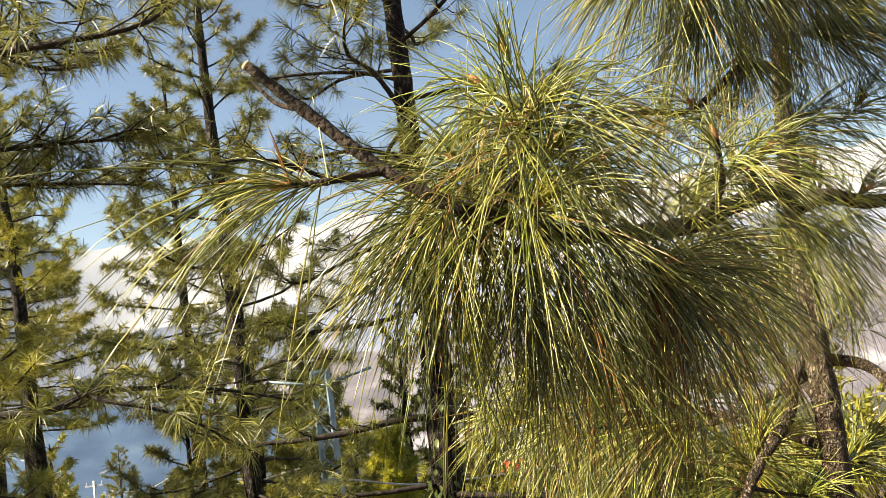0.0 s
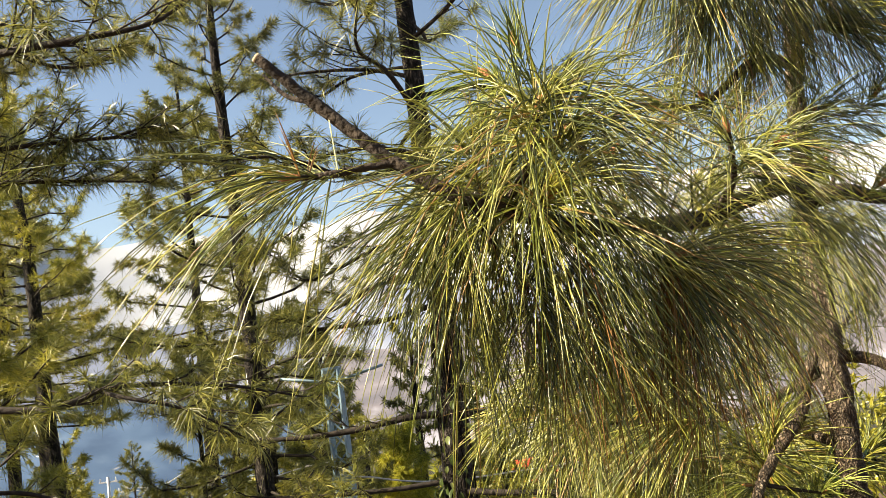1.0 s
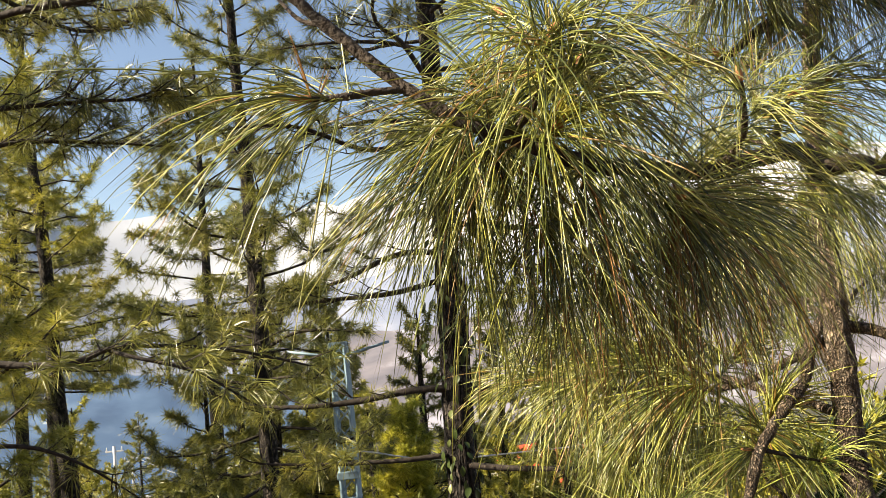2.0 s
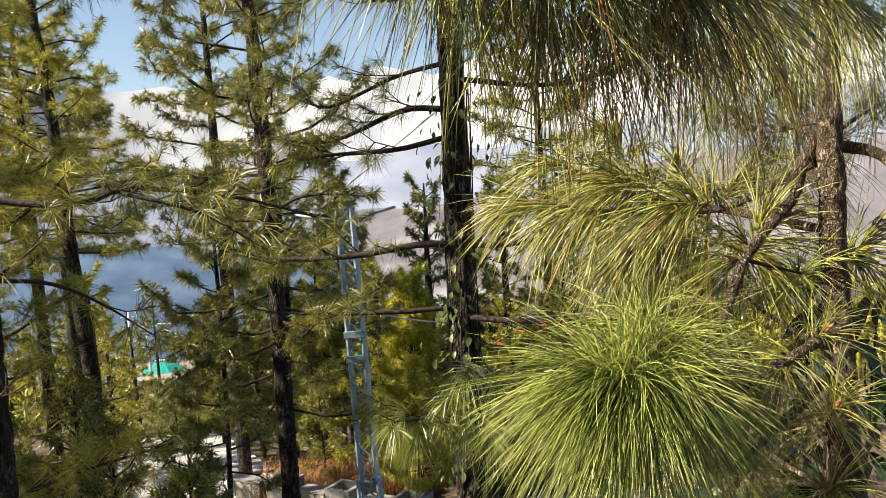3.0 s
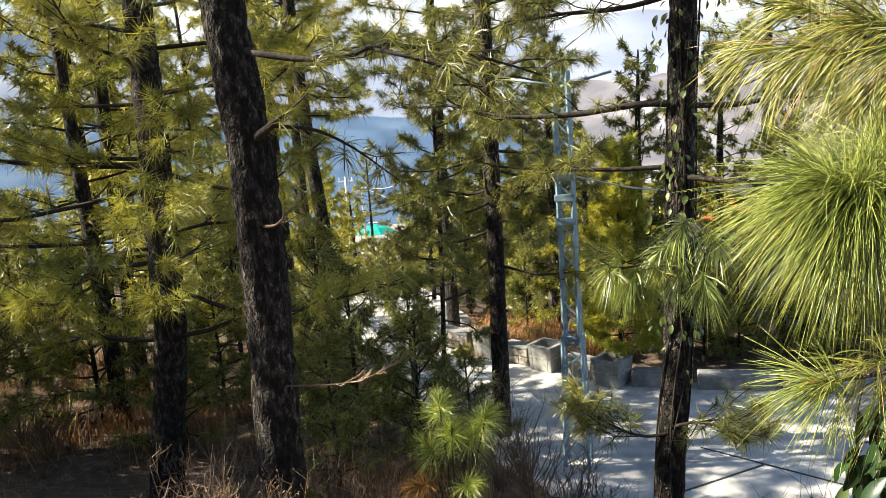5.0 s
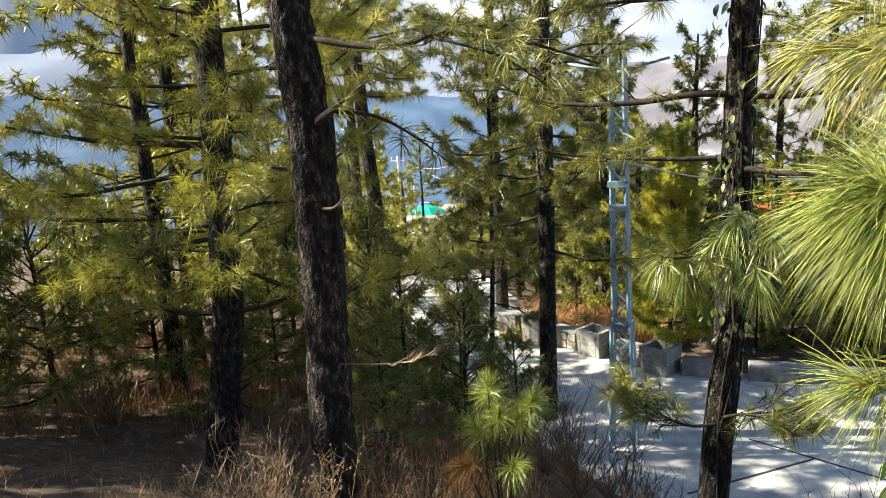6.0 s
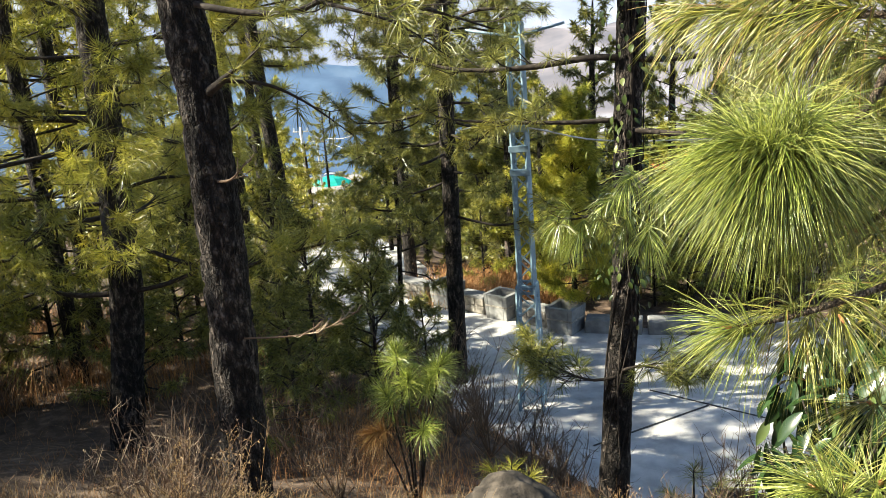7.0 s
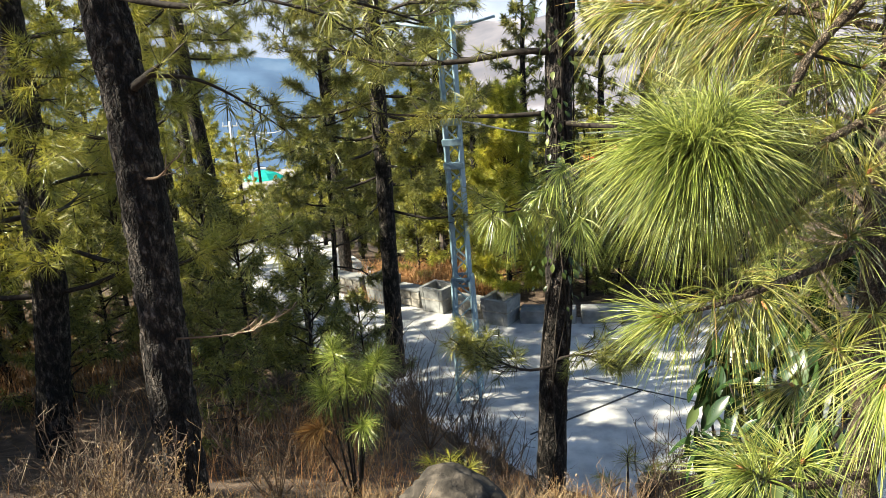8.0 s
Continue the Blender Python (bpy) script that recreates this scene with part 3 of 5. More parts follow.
pine("pine with a hooked dead stub low on its trunk",
     [(-7.8, 15, -3.7), (-7.76, 15, -2.1), (-7.56, 15, -1.5), (-7.54, 15, -0.9), (-7.63, 15, 0.4), (-7.71, 15, 2.0), (-7.8, 15, 4.5), (-7.93, 15, 6.0), (-8.0, 15, 9.0)], [0.18, 0.17, 0.16, 0.15, 0.14, 0.13, 0.11, 0.08, 0.03],
     [([(-7.75, 15, -1.95), (-8.0, 14.95, -1.75), (-8.12, 14.95, -1.4), (-8.1, 14.95, -1.15)], 0.07, 0)],
     wild=56, zone=(1.2, 8.8), reach=(1.9, 0.7), seed=15, plates=0.008, sides=20, rings=80, count=44, length=0.23, width=0.01, mat=NEEDLE_YELLOW, single=True, dense=7)
pine("thin pine behind the road edge", [(-4.47, 13, -4.2), (-4.33, 13, -1.7), (-4.26, 13, 0.6), (-4.25, 13, 2.4)], [0.05, 0.042, 0.035, 0.012],
     wild=40, zone=(-2.6, 2.2), reach=(1.3, 0.4), seed=16, count=40, length=0.23, width=0.011, single=True, dense=10)

# ---- the young pine at arm's length: its trunk, boughs and needle tufts ----
near = thing("pine_tree", (0.84, 1.75, -0.62), "young pine with pale flaky bark and long drooping needles", "tree")
NB = np.array(near.location)
RNG = np.random.default_rng(77)


def near_stem(name, pts, radii, mat, sides=12, n=None, rough=0.12, plates=0.0, label=""):
    return mesh_ob(name, *tube(np.asarray(pts, float) - NB, radii, sides, n or len(pts) * 8, rough, plates), mat, near, label)


def near_tuft(at, way, count, length, spread=(20, 85), droop=0.4, shoot=0.08, mat=None, width=0.0019, vary=0.3, bud=True):
    s = Soup()
    at = np.asarray(at, float) - NB
    needles(s, at, way, RNG, max(6, int(count * 0.85)), length, width, spread, droop, shoot, True, vary)
    ob = s.ob("needle_tuft", mat or NEEDLE, near)
    if bud:
        w = unit(np.asarray(way, float))
        mesh_ob("bud", *tube([at - w * 0.004, at + w * 0.008, at + w * 0.022], [0.004, 0.006, 0.002], 7, 7, 0.25), BUD, ob, "reddish brown scaly bud")
    return ob


near_stem("trunk", [(0.82, 1.66, -0.7), (0.83, 1.72, 0.17), (0.875, 1.86, 0.7), (0.9, 1.95, 1.0), (0.935, 2.03, 1.42), (0.955, 2.06, 1.75), (0.972, 2.09, 1.98), (0.98, 2.1, 2.13), (1.004, 2.08, 2.43), (1.02, 2.05, 2.7), (1.03, 2.02, 3.1), (1.03, 2.0, 3.6)],
          [0.05, 0.045, 0.041, 0.038, 0.033, 0.031, 0.028, 0.026, 0.023, 0.021, 0.017, 0.009], BARK_PALE, 36, 260, 0.2, 0.006)
near_stem("bough", [(-0.168, 0.935, 2.267), (-0.103, 0.948, 2.201), (-0.018, 0.946, 2.117), (0.044, 0.945, 2.071), (0.099, 0.956, 2.049), (0.183, 1.02, 2.023), (0.311, 1.158, 2.022), (0.481, 1.367, 2.043), (0.664, 1.614, 2.1), (0.845, 1.861, 2.139), (0.98, 2.09, 2.12)],
          [0.0062, 0.0076, 0.0082, 0.009, 0.01, 0.011, 0.013, 0.016, 0.019, 0.022, 0.026], BARK_DARK, 14, 90, 0.25, 0.0012, "sawn-off dark brown bough")
near_stem("cut_end", [(-0.1675, 0.935, 2.2665), (-0.1705, 0.9345, 2.2695)], [0.0064, 0.006], CUT_WOOD, 12, 3, 0, 0, "pale cut wood")
near_stem("bough", [(0.98, 2.09, 2.12), (1.06, 2.06, 2.13), (1.25, 2.17, 2.11), (1.6, 2.3, 2.15)], [0.026, 0.022, 0.018, 0.01], BARK_DARK)
near_stem("twig", [(-0.112, 0.945, 2.207), (-0.144, 0.964, 2.226), (-0.172, 0.979, 2.262)], [0.0035, 0.003, 0.002], BARK_DARK, 7)
near_stem("twig", [(-0.018, 0.946, 2.117), (-0.058, 0.939, 2.116), (-0.091, 0.931, 2.112), (-0.114, 0.928, 2.111), (-0.136, 0.92, 2.111)], [0.0045, 0.0046, 0.005, 0.004, 0.003], BARK_DARK, 9, 50, 0.3)
near_stem("twig", [(0.099, 0.956, 2.049), (0.122, 0.945, 2.07), (0.142, 0.932, 2.099), (0.152, 0.923, 2.133), (0.157, 0.917, 2.151)], [0.005, 0.0055, 0.005, 0.005, 0.003], BARK_PALE, 9, 50, 0.3)
near_stem("twig", [(0.109, 0.956, 2.045), (0.133, 0.945, 2.03), (0.15, 0.931, 2.043)], [0.005, 0.005, 0.004], BARK_PALE, 8, 30, 0.3)
near_stem("twig", [(0.311, 1.158, 2.022), (0.322, 1.126, 1.993), (0.326, 1.075, 1.968)], [0.006, 0.005, 0.004], BARK_PALE, 8)
near_stem("twig", [(0.481, 1.367, 2.043), (0.504, 1.3, 2.082), (0.492, 1.245, 2.118), (0.484, 1.22, 2.154)], [0.008, 0.006, 0.005, 0.004], BARK_PALE, 8)
near_stem("twig", [(0.698, 1.654, 2.108), (0.633, 1.459, 2.136), (0.613, 1.355, 2.15)], [0.009, 0.007, 0.004], BARK_PALE, 8)
near_stem("twig", [(0.063, 0.946, 2.061), (0.073, 0.96, 2.034), (0.088, 0.992, 2.005)], [0.006, 0.006, 0.004], BARK_DARK, 8)
near_stem("twig", [(1.01, 2.07, 2.48), (0.75, 1.69, 2.4), (0.58, 1.56, 2.29), (0.43, 1.4, 2.256)], [0.014, 0.01, 0.007, 0.004], BARK_PALE, 8)
near_stem("twig", [(1.02, 2.05, 2.62), (0.9, 1.8, 2.62), (0.74, 1.62, 2.58), (0.47, 1.5, 2.56)], [0.012, 0.009, 0.007, 0.004], BARK_PALE, 8)
near_stem("cane", [(0.95, 2.09, 1.76), (0.884, 2.067, 1.679), (0.846, 2.038, 1.595), (0.779, 2.018, 1.536), (0.693, 1.977, 1.452), (0.614, 1.892, 1.342), (0.542, 1.797, 1.283), (0.44, 1.686, 1.237), (0.344, 1.631, 1.233), (0.261, 1.592, 1.269)],
          [0.014, 0.0155, 0.015, 0.0145, 0.0135, 0.0125, 0.0125, 0.012, 0.009, 0.005], BARK_PALE, 12, 90, 0.3, 0.0018, "scaly pale cane curving to a dense tuft")
near_stem("twig", [(0.693, 1.977, 1.452), (0.76, 1.99, 1.43), (0.854, 2.03, 1.399)], [0.006, 0.005, 0.003], TWIG, 7)
near_stem("limb", [(0.93, 1.98, 1.3), (0.864, 1.846, 1.291), (0.73, 1.777, 1.249), (0.594, 1.751, 1.181)], [0.014, 0.013, 0.012, 0.005], BARK_PALE, 10)
near_stem("limb", [(0.93, 1.96, 1.22), (0.8, 1.8, 1.18), (0.66, 1.76, 1.08), (0.56, 1.72, 1.02)], [0.012, 0.011, 0.009, 0.005], BARK_PALE, 10)
near_stem("limb", [(0.89, 1.9, 0.95), (0.831, 1.691, 1.005), (0.711, 1.607, 0.95), (0.473, 1.492, 0.896), (0.326, 1.454, 0.861), (0.208, 1.414, 0.855)], [0.012, 0.0105, 0.0095, 0.008, 0.006, 0.003], BARK_PALE, 10)
near_stem("limb", [(0.84, 1.74, 0.4), (0.69, 1.223, 0.574), (0.626, 1.172, 0.552), (0.508, 1.142, 0.539), (0.416, 1.122, 0.564), (0.361, 1.1, 0.606)], [0.012, 0.011, 0.01, 0.009, 0.006, 0.003], BARK_PALE, 10)
near_stem("limb", [(0.86, 1.82, 0.55), (0.74, 1.5, 0.66), (0.66, 1.3, 0.62), (0.56, 1.16, 0.45), (0.52, 1.1, 0.3)], [0.011, 0.01, 0.009, 0.008, 0.004], BARK_PALE, 10)
near_stem("limb", [(0.96, 2.07, 1.7), (0.75, 2.25, 1.58), (0.56, 2.35, 1.58), (0.33, 2.4, 1.6)], [0.014, 0.01, 0.008, 0.004], BARK_PALE, 10)
near_stem("limb", [(0.94, 2.05, 1.5), (0.85, 2.5, 1.55), (0.6, 2.75, 1.62), (0.3, 2.55, 1.72)], [0.014, 0.012, 0.009, 0.004], BARK_PALE, 10)
near_stem("limb", [(0.98, 2.09, 1.72), (1.08, 2.05, 1.68), (1.15, 2.0, 1.55), (1.3, 2.0, 1.5)], [0.016, 0.014, 0.012, 0.006], BARK_PALE, 10)

# pale bare canes beside the lower trunk
near_stem("cane", [(0.92, 1.75, 0.72), (0.73, 1.60, 0.63), (0.59, 1.50, 0.52), (0.52, 1.42, 0.40)], [0.008, 0.0064, 0.0032], BARK_PALE, 9, 40, 0.25)
near_stem("cane", [(0.92, 1.70, 0.53), (0.73, 1.55, 0.50), (0.64, 1.45, 0.43), (0.60, 1.40, 0.31)], [0.007, 0.0056, 0.0028], BARK_PALE, 9, 40, 0.25)
near_stem("cane", [(0.90, 1.60, 0.51), (0.79, 1.50, 0.44), (0.66, 1.42, 0.40), (0.52, 1.38, 0.41)], [0.008, 0.0064, 0.0032], BARK_PALE, 9, 40, 0.25)
near_stem("cane", [(0.97, 2.00, 1.30), (0.80, 1.95, 1.24), (0.65, 1.90, 1.14)], [0.008, 0.0064, 0.0032], BARK_PALE, 9, 40, 0.25)
near_stem("cane", [(1.01, 2.00, 0.99), (0.87, 1.90, 0.91), (0.65, 1.80, 0.84), (0.45, 1.72, 0.80)], [0.008, 0.0064, 0.0032], BARK_PALE, 9, 40, 0.25)

# a few dead bundles hanging among the green
for at in [(0.3, 1.1, 1.93), (0.36, 1.12, 1.92), (0.44, 1.22, 1.92), (0.12, 0.99, 1.96), (0.5, 1.32, 1.9)]:
    near_tuft(at, (RNG.uniform(-0.2, 0.2), -0.2, -1), 9, 0.26, (3, 30), 0.4, 0.08, NEEDLE_DRY, bud=False)
# left tuft on its own twig
near_tuft((-0.136, 0.92, 2.111), (-1, -0.15, 0.06), 75, 0.33, (6, 62), 0.62, 0.05)
near_tuft((-0.132, 0.92, 2.113), (-0.3, -0.1, 1), 8, 0.09, (5, 25), 0.1, 0.02, NEEDLE_DRY, bud=False)
# crest over the bough
near_tuft((0.157, 0.917, 2.155), (0.5, -0.3, 0.6), 150, 0.3, (25, 95), 0.75, 0.05)
near_tuft((0.156, 0.93, 2.15), (-0.5, 0.2, 0.7), 190, 0.3, (25, 95), 0.8, 0.06, bud=False)
near_tuft((0.15, 0.928, 2.046), (0.6, -0.6, 0.4), 140, 0.27, (20, 95), 0.6, 0.03)
near_tuft((0.204, 1.038, 2.15), (0.4, 0.1, 0.7), 130, 0.28, (25, 95), 0.75)
near_tuft((0.273, 1.102, 2.12), (0.5, -0.3, 0.6), 130, 0.28, (25, 95), 0.75)
near_tuft((0.071, 1.04, 2.14), (-0.6, 0.4, 0.5), 170, 0.3, (20, 90), 0.7)
near_tuft((0.124, 1.137, 2.27), (-0.6, 0.2, 0.6), 110, 0.22, (15, 80), 0.5, mat=NEEDLE_YOUNG)
near_tuft((0.174, 1.162, 2.32), (-0.2, 0, 1), 70, 0.15, (10, 60), 0.2, mat=NEEDLE_YOUNG)
# the hanging curtain: many small brushes along the side shoots under the bough
for at, way in [((0.01, 0.99, 2.06), (-0.8, 0.2, -0.3)), ((0.038, 0.98, 2.031), (-0.6, 0.1, -0.7)), ((0.079, 0.98, 2.02), (-0.3, -0.2, -0.9)), ((0.12, 1.0, 1.995), (0.0, -0.3, -1)), ((0.164, 1.048, 1.97), (0.2, -0.2, -1)),
                ((0.222, 1.079, 1.972), (-0.1, -0.3, -1)), ((0.28, 1.119, 1.943), (0.3, -0.2, -1)), ((0.067, 1.047, 1.975), (-0.3, 0.2, -1)), ((0.145, 1.092, 1.92), (0.1, 0.1, -1)), ((0.24, 1.128, 1.9), (-0.1, 0.1, -1)),
                ((0.349, 1.153, 1.919), (0.3, -0.3, -0.9)), ((0.461, 1.274, 1.945), (0.4, -0.2, -0.8)), ((0.547, 1.403, 1.903), (0.2, -0.3, -0.9)), ((0.05, 1.0, 2.07), (-0.8, 0.3, 0.1))]:
    for k in range(3):
        off = RNG.normal(0, 0.03, 3) * [1.0, 1.0, 0.8]
        turn = RNG.normal(0, 0.3, 3)
        near_tuft(np.array(at) + off, np.array(way) + turn, 30, RNG.uniform(0.22, 0.31), (4, 62), 0.3, 0.07, bud=False, vary=0.45)
near_tuft((0.326, 1.07, 1.966), (0.6, -0.6, 0.05), 150, 0.25, (10, 85), 0.4, 0.04)
near_tuft((0.326, 1.08, 1.955), (0.0, -0.1, -1), 30, 0.3, (5, 40), 0.5, 0.05, NEEDLE_DRY, bud=False)
near_tuft((0.36, 1.15, 1.95), (0.4, 0, -0.9), 75, 0.28, (5, 65), 0.5, 0.05, bud=False)
near_tuft((0.2, 1.03, 1.98), (0.1, 0, -1), 15, 0.3, (5, 45), 0.5, 0.05, NEEDLE_DRY, bud=False)
near_tuft((0.42, 1.2, 1.95), (0.1, 0, -1), 21, 0.3, (5, 40), 0.5, 0.05, NEEDLE_DRY, bud=False)
near_tuft((0.22, 1.1, 1.96), (0.1, 0, -1), 12, 0.36, (5, 30), 0.5, 0.05, NEEDLE_DRY, bud=False)
near_tuft((0.484, 1.22, 2.158), (-0.2, -0.2, 1), 120, 0.24, (30, 95), 0.55)
near_tuft((0.613, 1.352, 2.152), (0.7, -0.5, 0.35), 150, 0.28, (10, 70), 0.55)
near_tuft((0.504, 1.405, 2.1), (0.3, 0.2, 0.2), 130, 0.28, (20, 90), 0.7, bud=False)
near_tuft((0.532, 1.407, 1.99), (0.4, -0.3, -0.6), 140, 0.28, (10, 75), 0.7, bud=False)
near_tuft((0.781, 1.737, 2.03), (-0.2, -0.4, -0.6), 140, 0.28, (10, 80), 0.7, bud=False)
near_tuft((0.95, 1.878, 2.03), (0.4, -0.4, -0.4), 140, 0.28, (10, 80), 0.7, bud=False)
near_tuft((0.986, 1.739, 2.1), (0.4, -0.6, 0.3), 130, 0.28, (15, 80), 0.6)
near_tuft((0.838, 1.679, 2.26), (0.2, -0.5, 0.5), 140, 0.28, (15, 85), 0.6)
near_tuft((0.993, 1.706, 2.29), (0.3, -0.5, 0.4), 140, 0.28, (15, 85), 0.6)
near_tuft((0.428, 1.399, 2.256), (-0.7, -0.3, 0.1), 130, 0.26, (15, 80), 0.6)
near_tuft((0.576, 1.559, 2.3), (-0.4, -0.4, 0.3), 130, 0.26, (15, 85), 0.6)
for at, way in [((0.474, 1.499, 2.57), (-0.8, -0.2, -0.1)), ((0.56, 1.52, 2.62), (-0.5, -0.3, -0.5)), ((0.66, 1.57, 2.6), (-0.2, -0.3, -0.7)), ((0.744, 1.62, 2.59), (0.1, -0.3, -0.7)), ((0.746, 1.685, 2.41), (-0.2, -0.4, -0.2)),
                ((0.85, 1.66, 2.6), (0.1, -0.3, -0.7)), ((0.906, 1.669, 2.57), (0.2, -0.3, -0.5)), ((0.952, 1.688, 2.44), (0.4, -0.4, -0.2)), ((1.05, 1.75, 2.55), (0.5, -0.2, -0.4)), ((0.62, 1.6, 2.47), (-0.5, -0.2, -0.5))]:
    near_tuft(at, way, 230, 0.3, (8, 75), 0.5, 0.12, bud=False, width=0.002)
# the dense ball at the end of the cane
near_tuft((0.258, 1.585, 1.275), (-0.9, -0.3, 0.2), 1100, 0.38, (8, 105), 0.5, 0.14, NEEDLE_YOUNG, 0.0019)
near_tuft((0.33, 1.62, 1.24), (-0.4, -0.5, -0.4), 950, 0.37, (8, 105), 0.4, 0.16, NEEDLE_YOUNG, 0.0019, bud=False)
near_tuft((0.42, 1.67, 1.235), (0.1, -0.4, -0.5), 600, 0.33, (8, 105), 0.4, 0.16, NEEDLE_YOUNG, 0.0019, bud=False)
near_tuft((0.3, 1.61, 1.26), (0.0, 0.3, 0.9), 120, 0.24, (15, 70), 0.1, 0.06, NEEDLE_YOUNG, bud=False)
near_tuft((0.567, 1.812, 1.292), (-0.4, -0.3, -0.3), 130, 0.26, (20, 85), 0.45, 0.08)
near_tuft((0.593, 1.825, 1.25), (0.1, -0.3, -0.8), 130, 0.26, (20, 85), 0.45, 0.08, bud=False)
near_tuft((0.667, 1.975, 1.455), (-1, -0.2, 0.15), 55, 0.3, (8, 50), 0.4, 0.04)
near_tuft((0.854, 2.03, 1.4), (0.2, -0.7, 0.4), 130, 0.24, (15, 95), 0.35, 0.06, NEEDLE_YOUNG)
near_tuft((0.594, 1.751, 1.181), (-0.6, -0.3, 0.2), 90, 0.24, (15, 80), 0.4)
near_tuft((0.56, 1.72, 1.02), (-0.6, -0.3, 0.2), 90, 0.24, (15, 80), 0.4)
near_tuft((0.8, 1.78, 1.3), (0.3, -0.4, 0.4), 90, 0.24, (15, 80), 0.4)
near_tuft((0.208, 1.414, 0.855), (-0.9, -0.2, 0.2), 190, 0.22, (10, 80), 0.3, 0.07, NEEDLE_YOUNG)
near_tuft((0.3, 1.45, 0.86), (-0.5, -0.2, -0.3), 110, 0.24, (20, 80), 0.5, bud=False)
near_tuft((0.387, 1.476, 0.82), (-0.3, -0.4, -0.6), 130, 0.24, (15, 80), 0.5, bud=False)
near_tuft((0.471, 1.476, 0.865), (0.2, -0.4, -0.4), 110, 0.24, (15, 80), 0.5)
near_tuft((0.355, 1.095, 0.608), (-0.8, -0.2, 0.5), 210, 0.22, (10, 85), 0.25, 0.07, NEEDLE_YOUNG)
near_tuft((0.502, 1.176, 0.58), (0.0, -0.5, 0.6), 130, 0.22, (15, 85), 0.3, mat=NEEDLE_YOUNG)
near_tuft((0.62, 1.04, 0.84), (-0.2, -0.3, -0.3), 150, 0.26, (15, 85), 0.5, mat=NEEDLE_YOUNG)
near_tuft((0.755, 1.54, 0.8), (-0.3, -0.4, 0.1), 120, 0.25, (15, 85), 0.5)
near_tuft((0.645, 1.442, 0.745), (-0.2, -0.4, 0.2), 110, 0.25, (15, 85), 0.5)
for at, way in [((0.56, 1.5, 0.62), (-0.4, -0.5, 0.3)), ((0.45, 1.35, 0.5), (-0.6, -0.4, 0.4)), ((0.6, 1.2, 0.4), (-0.1, -0.5, 0.6)), ((0.72, 1.35, 0.62), (0.1, -0.5, 0.5)), ((0.7, 1.6, 1.0), (-0.3, -0.5, 0.3)), ((0.78, 1.7, 1.15), (0.0, -0.5, 0.4)), ((0.68, 1.75, 1.22), (-0.4, -0.4, -0.2))]:
    near_tuft(at, way, 120, 0.25, (12, 85), 0.4, 0.08)
# second layer of tufts behind the trunk
for at, way in [((0.315, 2.536, 1.749), (-0.7, -0.3, 0.3)), ((0.205, 2.647, 1.631), (-0.8, -0.3, 0.1)), ((0.494, 2.607, 1.829), (-0.3, -0.3, 0.5)), ((0.593, 2.798, 1.658), (-0.4, -0.4, -0.2)), ((0.769, 2.86, 1.704), (-0.1, -0.4, 0.3)),
                ((0.947, 2.809, 1.628), (0.2, -0.4, 0.2)), ((0.533, 3.003, 1.431), (-0.5, -0.3, -0.2)), ((0.329, 2.398, 1.61), (-0.7, -0.3, 0.1)), ((0.459, 2.279, 1.67), (-0.5, -0.4, 0.2)), ((0.56, 2.159, 1.6), (-0.3, -0.4, 0.0)),
                ((0.794, 2.099, 1.545), (0.1, -0.5, 0.2)), ((0.512, 2.468, 1.45), (-0.5, -0.3, -0.4)), ((0.7, 2.6, 1.45), (-0.2, -0.3, -0.4)), ((0.9, 2.5, 1.4), (0.2, -0.4, -0.1)), ((1.15, 2.3, 1.45), (0.3, -0.4, 0.2))]:
    near_tuft(at, (way[0], way[1] + 0.45, way[2]), 180, 0.33, (10, 80), 0.5, 0.12, bud=False, width=0.0036)

# side shoots that fill the young pine between its boughs
for at in [(0.64, 2.60, 2.14), (0.86, 2.70, 2.03), (0.93, 2.40, 2.07), (1.08, 2.60, 1.89), (1.12, 2.30, 1.96), (1.13, 2.20, 1.77), (0.90, 3.00, 1.91), (1.04, 2.90, 1.74),
                (0.55, 2.30, 1.00), (0.72, 2.40, 1.07), (0.77, 2.10, 0.97), (0.92, 2.20, 1.06), (0.84, 2.50, 0.70), (0.89, 2.00, 0.87),
                (0.84, 2.10, 1.31), (0.73, 1.70, 0.60), (0.85, 1.80, 0.70), (0.94, 2.60, 2.28), (1.11, 2.80, 1.99), (1.33, 2.40, 2.10), (1.37, 2.60, 1.86),
                (1.47, 2.90, 2.32), (0.92, 2.90, 1.86), (1.28, 2.20, 2.28), (1.12, 2.70, 1.71)]:
    at = np.array(at)
    at[1] = max(at[1], 2.5) if at[0] > 0.7 else at[1]
    root = frames_at([(0.83, 1.72, 0.17), (0.9, 1.95, 1.0), (0.955, 2.06, 1.75), (1.0, 2.08, 2.43), (1.03, 2.0, 3.6)], at[2] - 0.12)
    way = unit(at - root) + RNG.normal(0, 0.2, 3)
    near_stem("twig", [root, (root + at) / 2 + RNG.normal(0, 0.03, 3), at], [0.009, 0.006, 0.003], BARK_PALE, 7, 20)
    for k in range(3):
        near_tuft(at - way * 0.1 * k + RNG.normal(0, 0.02, 3), way + RNG.normal(0, 0.35, 3), 60, RNG.uniform(0.24, 0.32), (8, 80), 0.5, 0.1, NEEDLE_YOUNG if k == 0 else None, 0.0022, bud=k == 0)

